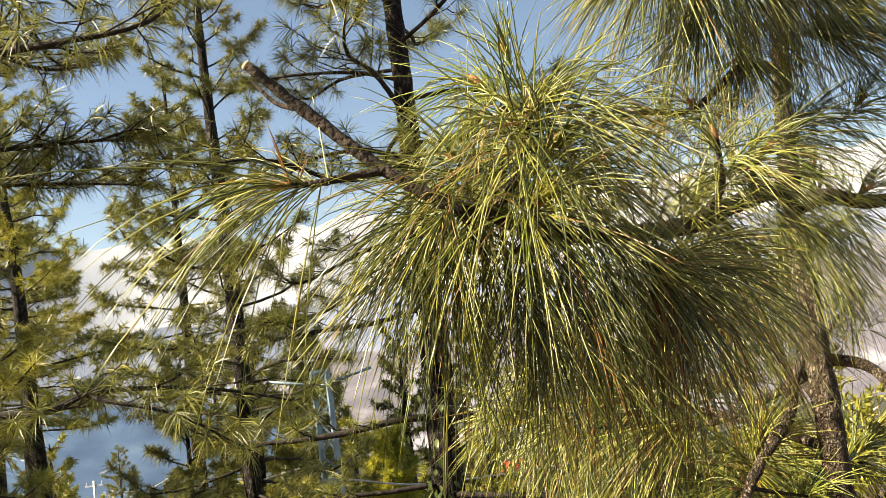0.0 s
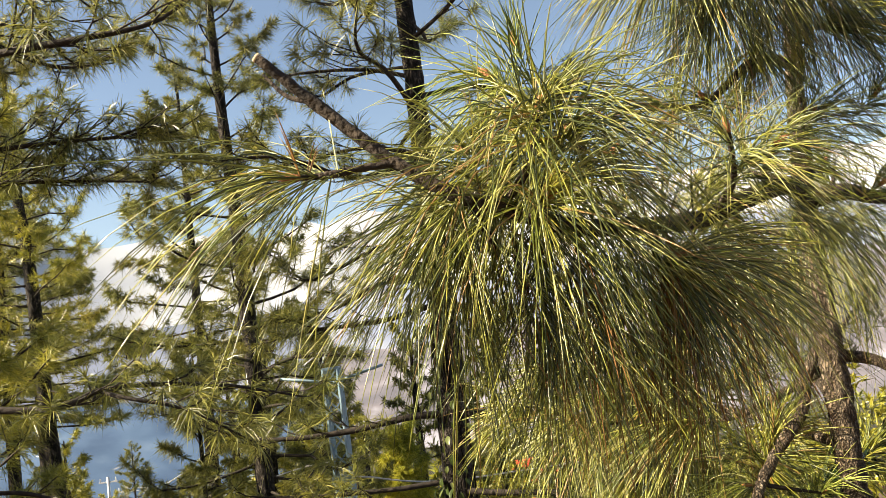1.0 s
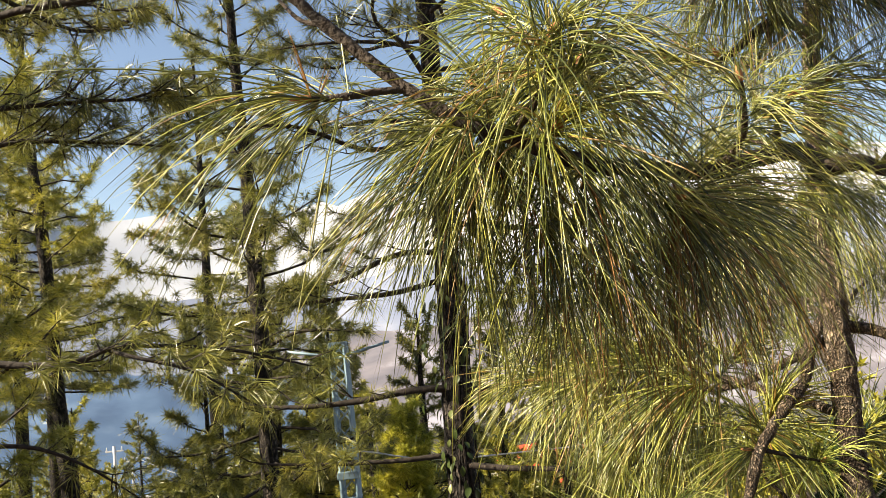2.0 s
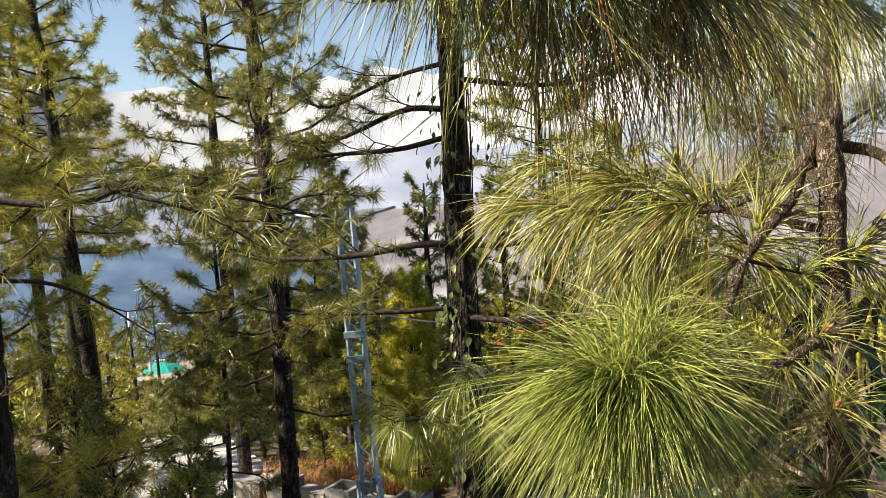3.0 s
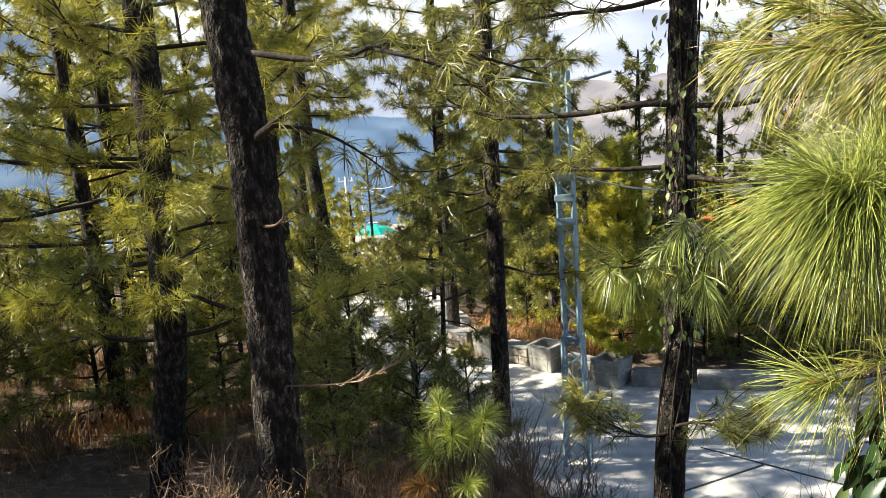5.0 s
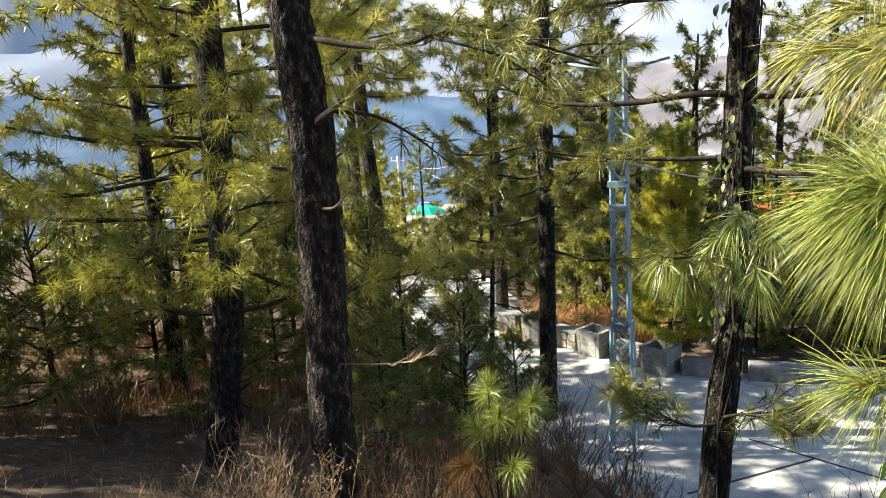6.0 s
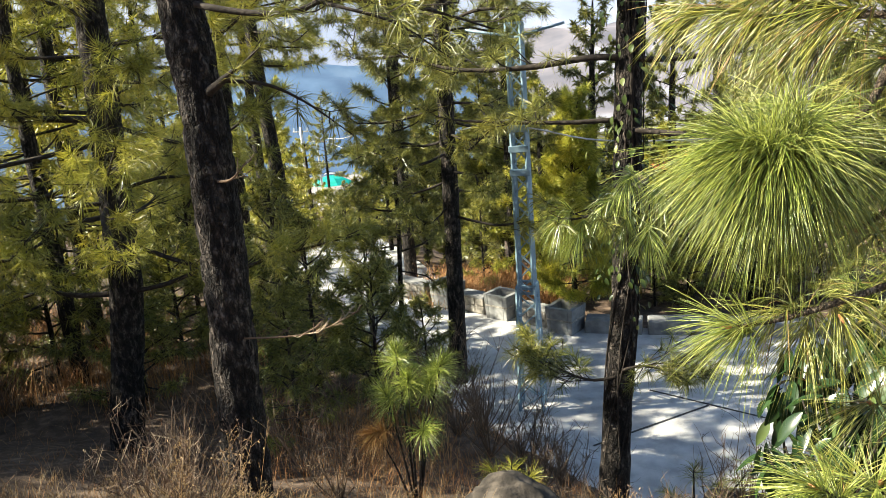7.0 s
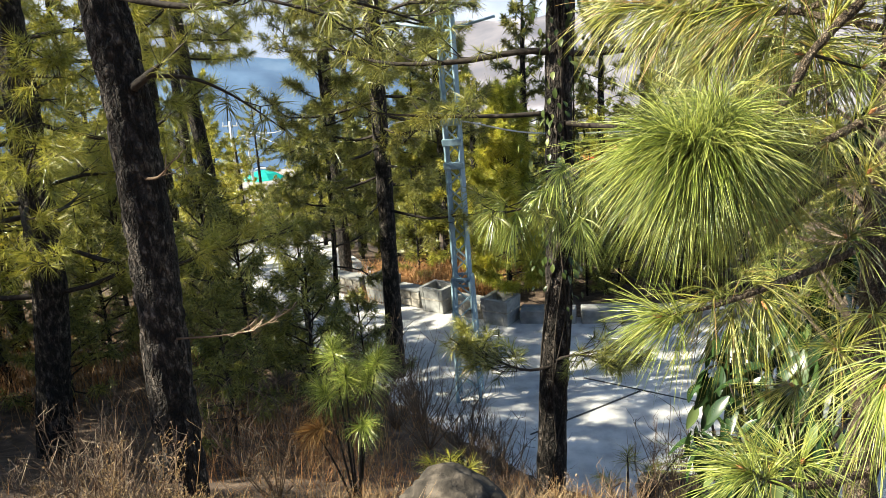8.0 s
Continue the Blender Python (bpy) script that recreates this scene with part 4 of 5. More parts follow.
# hanging tufts on the forward twigs of the ivy-clad pine
IB = np.array(ivy_pine.location)
for at, way in [((-0.572, 4.9, 0.31), (-0.6, -0.2, -0.4)), ((-0.107, 4.9, 0.57), (-0.2, -0.4, -0.2)), ((-0.132, 5.0, 0.24), (-0.3, -0.3, -0.6)), ((-0.45, 4.9, 0.2), (-0.3, -0.2, -0.8)), ((0.037, 4.9, 0.16), (0.1, -0.3, -0.7)), ((-0.25, 4.95, 0.4), (-0.4, -0.3, -0.3)), ((0.12, 4.95, 0.45), (0.2, -0.4, -0.3))]:
    tf = Soup()
    needles(tf, np.array(at) - IB, way, RNG, 130, 0.3, 0.0042, (10, 80), 0.6, 0.12)
    tf.ob("needle_tuft", NEEDLE_YOUNG, ivy_pine)
    mesh_ob("twig", *tube([np.array((-0.16, 6.25, 0.4)) - IB, np.array((0.02, 5.5, 0.42)) - IB, np.array(at) - IB], [0.012, 0.009, 0.004], 5, 8), TWIG, ivy_pine)

# ---- pines beyond the road ----
pine("bushy young pine with bright yellow-green foliage", [(-1.42, 15.6, -4.4), (-1.42, 15.6, -2), (-1.36, 15.6, -0.3)], [0.06, 0.045, 0.012],
     wild=64, zone=(-3.9, 0.1), reach=(1.15, 0.4), seed=21, count=40, length=0.24, width=0.014, mat=NEEDLE_LIME, rise=(0, 55), single=True, dense=15)
pine("round-headed dark pine behind the mast", [(-3.4, 20, -4.9), (-3.4, 20, -1), (-3.4, 20, 2.7)], [0.14, 0.11, 0.02],
     wild=50, zone=(-3.6, 2.5), reach=(1.6, 0.55), seed=22, count=32, length=0.26, width=0.017, single=True, dense=10)
proto_a = pine("dense pine in the wood below the road", [(-1.3, 21, -5.0), (-1.3, 21, -1), (-1.2, 21, 2.2)], [0.14, 0.11, 0.02],
     wild=44, zone=(-4.2, 2.0), reach=(1.8, 0.5), seed=23, count=15, length=0.27, width=0.03, group="pines in the wood", single=True, dense=8)
proto_b = pine("lit yellowish pine in the wood below the road", [(-13.4, 27, -6.3), (-13.4, 27, -2), (-13.4, 27, 0.3)], [0.13, 0.1, 0.02],
     wild=44, zone=(-5.4, 0.2), reach=(1.8, 0.5), seed=24, count=15, length=0.27, width=0.03, mat=NEEDLE_YELLOW, group="pines in the wood", single=True, dense=8)
proto_c = pine("tall slim pine in the wood on the bank", [(-9.5, 11, -3.4), (-9.4, 11, 1), (-9.3, 11, 8)], [0.16, 0.13, 0.03],
     wild=46, zone=(-1.6, 7.6), reach=(2.5, 0.7), seed=25, count=14, length=0.28, width=0.024, mat=NEEDLE_YELLOW, group="pines in the wood", single=True, dense=8)
proto_d = pine("low dark pine sapling on the bank", [(-3.4, 8.6, -3.9), (-3.4, 8.6, -2.6), (-3.35, 8.6, -1.2)], [0.04, 0.03, 0.01],
     wild=30, zone=(-3.6, -1.3), reach=(1.1, 0.35), seed=26, count=13, length=0.22, width=0.015, group="saplings on the bank", rise=(5, 55), dense=12, single=True)

proto_e = pine("tall pine with a high airy crown behind the road", [(-6.0, 19.0, -4.8), (-6.0, 19, 1), (-5.9, 19, 9)], [0.17, 0.14, 0.03],
     wild=46, zone=(1.4, 8.8), reach=(2.6, 0.8), seed=27, count=22, length=0.3, width=0.02, group="pines in the wood", single=True, dense=7.5)


def plant(proto, x, y, s=1.0, turn=0.0, drop=0.1):
    o = copy_thing(proto, pose(x, y, ground_z(x, y) - drop, 0, 0, turn))
    o.scale = (s, s, s)
    return o


WOOD = [(proto_e, -10.9, 19.5, 1.0, 80), (proto_e, 2.2, 25, 1.1, 10), (proto_e, -12.5, 24, 1.05, 140), (proto_e, -15.5, 19, 1.0, 320),
        (proto_a, 0.7, 20.5, 0.95, 40), (proto_a, 2.6, 22, 1.0, 120), (proto_a, 4.6, 19, 0.8, 200), (proto_a, -6.4, 24.5, 0.85, 70), (proto_a, -0.2, 27, 1.05, 300), (proto_a, 6.5, 24, 1.0, 20),
        (proto_b, -14.6, 22, 0.95, 50), (proto_b, -6.4, 31, 0.9, 140), (proto_b, -4.7, 25.5, 0.7, 210), (proto_b, 0.6, 17.4, 0.45, 10), (proto_b, -3.0, 35, 1.0, 15), (proto_a, 2.2, 16.8, 0.45, 60),
        (proto_a, -9.2, 38, 0.9, 180), (proto_a, -20, 38, 1.1, 95), (proto_b, -29, 50, 1.0, 33), (proto_a, 8, 38, 1.1, 170),
        (proto_b, -5.2, 21, 0.5, 250), (proto_b, -11.2, 29.5, 0.42, 90), (proto_b, -12.2, 34.5, 0.5, 160), (proto_b, -15.0, 41, 0.55, 240), (proto_a, -20.8, 45, 0.6, 300), (proto_a, -6.1, 21.0, 0.5, 160),
        (proto_c, -12.3, 14.5, 0.95, 60), (proto_c, -14.5, 10.5, 1.0, 150), (proto_c, -12.6, 18.5, 0.85, 250),
        # pines at y below 8: mostly out of view, added to shade the bank
        (proto_c, -12.0, 5.4, 1.0, 20), (proto_c, -14.0, 1.8, 1.0, 75), (proto_c, -8.6, 9.4, 0.85, 270), (proto_c, -10.9, 12.2, 0.9, 170),
        (proto_c, -11.2, 7.4, 0.9, 200), (proto_c, -15.5, 6.0, 1.0, 290),
        # all but the second stand left of view, added to shade the ground
        (proto_c, -11.5, 5.0, 0.95, 111), (proto_d, -10.2, 8.4, 1.3, 211), (proto_d, -9.6, 5.6, 1.5, 160), (proto_d, -10.4, 4.6, 1.6, 300), (proto_d, -10.0, 6.8, 1.4, 45),
        (proto_e, -21.6, 52, 0.68, 40), (proto_b, -17.3, 36, 0.95, 70), (proto_b, -19.6, 40, 0.95, 170), (proto_b, -12.4, 35.5, 0.85, 270), (proto_b, -15.2, 34, 0.75, 20), (proto_b, -24.5, 46, 0.9, 100),
        (proto_d, -12.2, 30.2, 0.8, 12), (proto_d, -11.5, 28.8, 0.7, 112), (proto_d, -13.3, 31.8, 0.9, 212), (proto_d, -14.6, 37, 0.9, 300), (proto_d, -16.4, 40.5, 1.0, 30),
        (proto_a, -5.6, 23.0, 1.2, 5), (proto_b, -4.0, 23.5, 1.15, 95), (proto_a, -7.6, 26.5, 1.2, 185), (proto_b, -2.4, 18.6, 0.72, 75), (proto_b, -4.2, 20.6, 0.8, 130), (proto_b, 0.6, 18.8, 0.62, 310), (proto_a, 1.9, 18.2, 0.7, 15), (proto_b, 3.4, 18.0, 0.6, 215), (proto_b, -17.0, 42.5, 0.42, 20), (proto_a, -19.3, 49, 0.5, 140), (proto_b, -8.2, 24.2, 0.6, 190),
        (proto_d, 0.9, 16.6, 0.8, 120), (proto_d, -0.7, 16.9, 0.8, 210), (proto_d, 2.4, 16.4, 0.7, 330), (proto_d, -4.1, 7.6, 0.7, 277),
        (proto_d, -4.4, 9.0, 0.95, 100), (proto_d, -3.0, 9.6, 0.6, 190), (proto_d, -5.6, 10.5, 1.1, 30), (proto_d, -4.9, 12.6, 1.0, 310), (proto_d, -6.9, 8.6, 0.8, 222), (proto_d, -8.0, 12.0, 1.2, 55),
        (proto_d, -9.0, 9.4, 1.1, 130), (proto_d, 0.2, 16.3, 0.7, 15), (proto_d, 3.5, 16.5, 0.9, 75), (proto_d, -7.4, 14.2, 0.8, 260), (proto_d, -3.9, 18.3, 0.8, 300), (proto_d, 1.7, 7.9, 0.45, 45), (proto_d, -10.8, 9.8, 1.1, 10), (proto_d, -12.6, 12, 1.2, 99), (proto_d, -12.2, 8.4, 1.0, 199), (proto_d, -9.8, 14.5, 1.1, 288), (proto_d, -7.4, 10.4, 0.9, 144)]
for proto, x, y, s, turn in WOOD:
    plant(proto, x, y, s, turn)


# ---- undergrowth ----
def blades(soup, spots, rng, count, height, width, lean=0.5, spread=0.06):
    """Clumps of grass blades standing on the spots."""
    p = np.repeat(np.asarray(spots, float), count, 0)
    m = len(p)
    p = p + np.column_stack([rng.normal(0, spread, m), rng.normal(0, spread, m), np.zeros(m)])
    az = rng.random(m) * 2 * math.pi
    h = height * (0.4 + 0.8 * rng.random(m))
    k = lean * rng.random(m)
    d = np.column_stack([np.cos(az) * k, np.sin(az) * k, np.ones(m)])
    mid = p + d * (h * 0.55)[:, None]
    tip = p + (d * [1.9, 1.9, 0.9]) * h[:, None]
    s = np.column_stack([-np.sin(az), np.cos(az), np.zeros(m)]) * (width * 0.5)
    v = np.stack([p - s, p + s, mid + s * 0.8, mid - s * 0.8, tip], 1)
    o = (np.arange(m) * 5)[:, None, None]
    soup.add(v, np.array([[0, 1, 2, 3]])[None] + o, np.array([[3, 2, 4]])[None] + o)


def scatter(rng, n, x0, x1, y0, y1, keep=None):
    out = []
    while len(out) < n:
        x, y = rng.uniform(x0, x1), rng.uniform(y0, y1)
        if keep is None or keep(x, y):
            out.append((x, y, ground_z(x, y) - 0.01))
    return out


rg = np.random.default_rng(5)
s = Soup()
blades(s, scatter(rg, 90, -3.4, 1.2, 2.4, 4.6), rg, 26, 0.22, 0.004, 0.7)
blades(s, scatter(rg, 50, -5.6, -2.2, 3.6, 6.6), rg, 26, 0.2, 0.004, 0.7)
blades(s, scatter(rg, 130, -1.6, 0.3, 3.4, 5.4), rg, 28, 0.26, 0.0045, 0.7)
blades(s, scatter(rg, 70, -3.6, -2.2, 2.9, 4.2), rg, 28, 0.26, 0.0045, 0.8)
tagged(s.ob("dry_grass", GRASS), "tawny dry grass tufts on the slope edge", "grass", kind="stuff")
s = Soup()
blades(s, scatter(rg, 500, -13, -1.5, 4, 13), rg, 12, 0.16, 0.005, 1.0, 0.12)
blades(s, scatter(rg, 160, -3, 1, 5, 8.5), rg, 14, 0.2, 0.005, 1.0, 0.1)
tagged(s.ob("needle_litter", FERN), "rust-brown fallen needles and dead stalks", "litter", kind="stuff")
s = Soup()
blades(s, scatter(rg, 170, -5.2, -1.6, 16.2, 19), rg, 24, 0.5, 0.012, 0.9, 0.2)
blades(s, scatter(rg, 60, -9, -5.5, 8, 12), rg, 26, 0.5, 0.008, 0.9, 0.2)
blades(s, scatter(rg, 110, -14, -8, 7, 14), rg, 22, 0.6, 0.01, 0.9, 0.25)
blades(s, scatter(rg, 70, -4.5, -2.2, 5.8, 8.5), rg, 22, 0.35, 0.006, 0.9, 0.2)
tagged(s.ob("dead_bracken", FERN), "rusty dead bracken along the road edge", "bracken", kind="stuff")


def dry_shrub(at, height, seed, stems=14, label="leafless grey-brown shrub of fine twigs", mat=None):
    """A leafless shrub: forking stems of thin twigs."""
    rng = np.random.default_rng(seed)
    ob = thing("dry_shrub", at, label, "shrub", "dry shrubs on the slope")
    for k in range(stems):
        s = Soup()
        az, out = rng.random() * 6.283, rng.uniform(0.15, 0.8)
        tip = np.array([math.cos(az) * out, math.sin(az) * out, 1.0]) * height * rng.uniform(0.6, 1.05)
        mid = tip * 0.5 + rng.normal(0, 0.06, 3) * height
        line = curve([(0, 0, 0), mid, tip], 9)
        s.add(*tube([(0, 0, 0), mid, tip], [0.007, 0.005, 0.002], 4, 7))
        for j in range(9):
            a = line[rng.integers(2, 9)]
            w = unit(np.array([rng.normal(), rng.normal(), 0.8 + rng.random()])) * height * rng.uniform(0.12, 0.35)
            s.add(*tube([a, a + w * 0.5 + rng.normal(0, 0.02, 3), a + w], [0.003, 0.0022, 0.001], 3, 3))
        s.ob("stem", mat or DRY_TWIG, ob)
    return ob


for x, y, h, sd in [(-1.75, 7.6, 1.1, 1), (-2.2, 7.9, 1.2, 2), (-1.35, 8.0, 0.9, 3), (-2.7, 8.3, 1.1, 4), (-1.1, 7.2, 0.7, 5), (-3.1, 3.5, 0.75, 6), (-2.7, 3.25, 0.6, 7), (-3.6, 4.1, 0.8, 8), (-4.6, 5.9, 1.0, 9),
                    (-9.5, 8.2, 1.5, 10), (-8.6, 7.8, 1.3, 11), (0.6, 5.2, 0.8, 12), (0.9, 6.0, 0.9, 13), (-3.4, 6.2, 1.0, 14), (-2.6, 5.2, 0.6, 15), (0.3, 4.4, 0.5, 16), (-0.6, 5.3, 0.5, 17), (-3.2, 7.0, 1.1, 18), (-1.6, 8.8, 0.9, 19), (-2.2, 9.2, 0.9, 20), (-2.8, 9.8, 0.9, 21), (-1.0, 8.3, 0.8, 22), (-3.3, 10.4, 0.9, 23), (-0.9, 7.8, 0.8, 24), (-2.0, 8.5, 0.9, 25), (-1.4, 9.6, 0.7, 26), (-2.6, 10.8, 0.8, 27), (-0.5, 8.3, 0.6, 28)]:
    dry_shrub((x, y, ground_z(x, y) - 0.03), h, sd, 15)


def weed(at, height, seed):
    """A tall dead weed: straight stalks with short side sprays of dry seed heads."""
    rng = np.random.default_rng(seed)
    ob = thing("dry_weed", at, "tall tawny dead weed with seed heads in the sun", "weed", "dead weeds at the path edge")
    for k in range(7):
        s = Soup()
        az, out = rng.random() * 6.283, rng.uniform(0.05, 0.45)
        tip = np.array([math.cos(az) * out, math.sin(az) * out, 1.0]) * height * rng.uniform(0.55, 1.0)
        s.add(*tube([(0, 0, 0), tip * 0.5 + rng.normal(0, 0.015, 3), tip], [0.0035, 0.0025, 0.0012], 4, 8))
        line = curve([(0, 0, 0), tip * 0.5, tip], 20)
        for j in range(16):
            a = line[rng.integers(5, 20)]
            w = unit(np.array([rng.normal(), rng.normal(), 1.0])) * rng.uniform(0.03, 0.11)
            s.add(*tube([a, a + w], [0.0014, 0.001], 3, 2))
            needles(s, a + w, w, rng, 4, 0.022, 0.006, (10, 70), 0.1, 0.01)
        s.ob("stalk", DRY_TWIG if k % 2 else GRASS, ob)


for x, y, h, sd in [(-2.72, 3.25, 0.62, 1), (-2.5, 3.35, 0.75, 2), (-2.3, 3.15, 0.5, 3), (-2.95, 3.5, 0.8, 4), (-2.6, 3.7, 0.85, 6), (-3.15, 3.8, 0.7, 8), (-3.4, 3.4, 0.5, 11), (-0.2, 4.2, 0.4, 14)]:
    weed((x, y, ground_z(x, y) - 0.02), h, sd)


def sapling(base, tips, label, seed, mat=None, length=0.27, count=260):
    """A pine seedling: a thin stem and a few big tufts at given places."""
    ob = thing("pine_sapling", base, label, "sapling", "saplings on the slope")
    b = np.array(base)
    rng = np.random.default_rng(seed)
    for n, (at, way, dry) in enumerate(tips):
        p = np.array(at) - b
        mesh_ob("stem", *tube([(0, 0, 0), p * [0.5, 0.5, 0.6], p], [0.014, 0.01, 0.005], 6, 8), TWIG, ob)
        s = Soup()
        needles(s, p, way, rng, count, length, 0.003, (10, 95), 0.3, 0.12, single=False)
        s.ob("needle_tuft", NEEDLE_DRY if dry else (mat or NEEDLE_YOUNG), ob)
    return ob


sapling((-2.0, 5.5, -2.6), [((-1.98, 5.5, -1.2), (0.0, -0.3, 1), 0), ((-1.83, 5.4, -1.62), (0.5, -0.5, 0.5), 0), ((-2.2, 5.5, -1.35), (-0.4, -0.1, 0.7), 0), ((-1.8, 5.6, -1.25), (0.4, 0, 0.7), 0), ((-2.25, 5.3, -1.62), (-0.6, -0.6, 0.2), 1), ((-2.1, 5.6, -1.0), (0, 0, 1), 0), ((-1.7, 5.6, -1.1), (0.5, 0, 0.8), 0)], "bright green pine seedling lit by the sun", 31, None, 0.3, 430)
sapling((-0.95, 4.6, -2.1), [((-0.95, 4.55, -1.42), (0, -0.3, 1), 0), ((-0.8, 4.55, -1.5), (0.6, -0.3, 0.6), 0), ((-1.12, 4.6, -1.5), (-0.6, -0.2, 0.6), 0)], "small pine seedling beside the rock", 32, NEEDLE_YELLOW, 0.22, 110)
sapling((0.35, 5.2, -2.5), [((0.35, 5.2, -1.75), (0, -0.3, 1), 0), ((0.55, 5.2, -1.85), (0.6, -0.3, 0.6), 0), ((0.15, 5.1, -1.9), (-0.6, -0.3, 0.5), 0), ((0.75, 5.4, -1.9), (0.5, -0.2, 0.6), 0)], "shaded pine seedling under the ivy-clad pine", 33, NEEDLE_FAR, 0.2, 110)


def rock(at, size, seed, label):
    bm = bmesh.new()
    bmesh.ops.create_icosphere(bm, subdivisions=4, radius=1.0)
    for v in bm.verts:
        p = v.co.copy()
        f = 1 + 0.28 * noise.noise(p * 1.1 + Vector((seed, 0, 0))) + 0.13 * noise.noise(p * 2.7 + Vector((0, seed, 0))) + 0.05 * noise.noise(p * 7)
        c = noise.cell(p * 1.6 + Vector((seed, seed, 0)))
        v.co = Vector((p.x * size[0], p.y * size[1], p.z * size[2])) * (f + 0.05 * c)
    ob = part("boulder", bm, ROCK, None, smooth=True)
    ob.location = at
    tagged(ob, label, "rock")


rock((-0.8, 3.55, -1.2), (0.36, 0.26, 0.26), 2.0, "weathered brown boulder half buried in dry grass")
rock((-1.2, 6.2, -2.62), (0.11, 0.1, 0.26), 5.0, "upright grey stone among the dry shrubs")
rock((0.9, 6.6, -3.0), (0.35, 0.3, 0.2), 7.0, "pale boulder beside the road")


# ---- leaves ----
def leaf_mesh(name, long, wide, mat):
    """A folded pointed leaf with a drooping tip."""
    n, v, q = 7, [], []
    for i in range(n):
        f = i / (n - 1)
        w = wide * 0.5 * math.sin(math.pi * min(f * 0.94 + 0.04, 1)) ** 0.8
        z = -0.25 * long * f * f
        for sx in (-1, 0, 1):
            v.append((sx * w, long * f, z + abs(sx) * w * 0.3))
    for i in range(n - 1):
        for j in range(2):
            q.append((i * 3 + j, i * 3 + j + 1, i * 3 + j + 4, i * 3 + j + 3))
    ob = mesh_ob(name, v, q, [], mat)
    me = ob.data
    bpy.data.objects.remove(ob)
    return me


def leafy_shrub():
    ob = thing("broadleaf_shrub", (0.8, 2.35, -0.75), "glossy broad-leaved evergreen shrub beside the young pine", "shrub")
    rng = np.random.default_rng(8)
    me = leaf_mesh("leaf", 0.14, 0.05, LEAF)
    base = np.array(ob.location)
    tips = [(0.47, 2.35, 0.28), (0.42, 2.2, 0.08), (0.6, 2.45, 0.45), (0.77, 2.5, 0.45), (0.83, 2.3, 0.4), (0.87, 2.45, 0.66), (0.52, 2.05, 0.12), (0.66, 1.95, 0.12), (0.75, 2.2, 0.2), (0.6, 2.2, 0.3), (0.9, 2.2, 0.15),
            (1.1, 2.4, 1.5), (1.2, 2.35, 1.3), (1.05, 2.5, 1.2), (1.15, 2.4, 1.0), (1.0, 2.45, 0.85), (0.7, 2.35, 0.05), (0.55, 2.2, -0.1), (0.85, 2.1, -0.1), (0.95, 2.35, 0.5), (0.5, 2.3, 0.05), (0.62, 2.1, -0.15), (0.72, 2.0, 0.02), (0.42, 2.15, -0.15), (0.8, 2.0, -0.2),
            (0.52, 2.40, 0.38), (0.66, 2.50, 0.43), (0.83, 2.60, 0.44), (0.93, 2.50, 0.57), (0.84, 2.30, 0.44), (0.69, 2.30, 0.31), (0.53, 2.20, 0.29), (0.78, 2.20, 0.29), (0.96, 2.30, 0.37), (0.81, 2.70, 0.62), (1.03, 2.60, 0.71), (0.82, 2.00, 0.26), (0.63, 2.10, 0.20), (1.05, 2.40, 0.55)]
    for tip in tips:
        t = np.array(tip) - base
        m = t * [0.6, 0.6, 0.55] + rng.normal(0, 0.03, 3)
        mesh_ob("stem", *tube([(0, 0, 0), m, t], [0.012, 0.007, 0.003], 5, 8), TWIG, ob)
        for k in range(17):
            f = rng.random() * 0.3
            p = t * (1 - f) + m * f + rng.normal(0, 0.02, 3)
            lf = new("leaf", me)
            lf.parent = ob
            lf.matrix_local = Matrix.Translation(p) @ Euler((rng.uniform(-1.5, -0.2), rng.uniform(-0.5, 0.5), rng.uniform(0, 6.28))).to_matrix().to_4x4() @ Matrix.Diagonal((*[rng.uniform(0.65, 1.15)] * 3, 1))


leafy_shrub()


def ivy():
    rng = np.random.default_rng(9)
    me = leaf_mesh("ivy_leaf", 0.07, 0.04, IVY)
    ob = thing("ivy", (-0.25, 6.17, -2.8), "climbing ivy with yellowing leaves on a pine trunk", "vine")
    base = np.array(ob.location)
    axis = [(-0.33, 6.3, -3.1), (-0.25, 6.3, -1.8), (-0.17, 6.3, -0.7), (-0.12, 6.3, 0.8), (-0.08, 6.3, 1.8), (-0.04, 6.3, 3.3)]
    for k in range(5):
        a0 = rng.uniform(3.4, 6.0)
        pts = []
        for z in np.linspace(-2.8, 2.6, 16):
            c = frames_at(axis, z)
            a = a0 + 0.8 * math.sin(z * 1.3 + k) + 0.2 * z
            pts.append(c + np.array([math.cos(a), math.sin(a), 0]) * 0.13 - base)
        mesh_ob("vine_stem", *tube(pts, [0.009, 0.006], 5, 40), TWIG, ob)
    for k in range(240):
        z = rng.uniform(-0.9, 2.6)
        c = frames_at(axis, z)
        a = rng.uniform(2.6, 6.8)
        out = 0.125 + rng.random() ** 2 * 0.22
        p = c + np.array([math.cos(a), math.sin(a), 0]) * out - base
        lf = new("leaf", me)
        lf.parent = ob
        lf.matrix_local = Matrix.Translation(p) @ Euler((rng.uniform(-1.6, -0.4), rng.uniform(-0.4, 0.4), a - 1.57 + rng.uniform(-0.7, 0.7))).to_matrix().to_4x4() @ Matrix.Diagonal((*[rng.uniform(0.6, 1.3)] * 3, 1))


ivy()


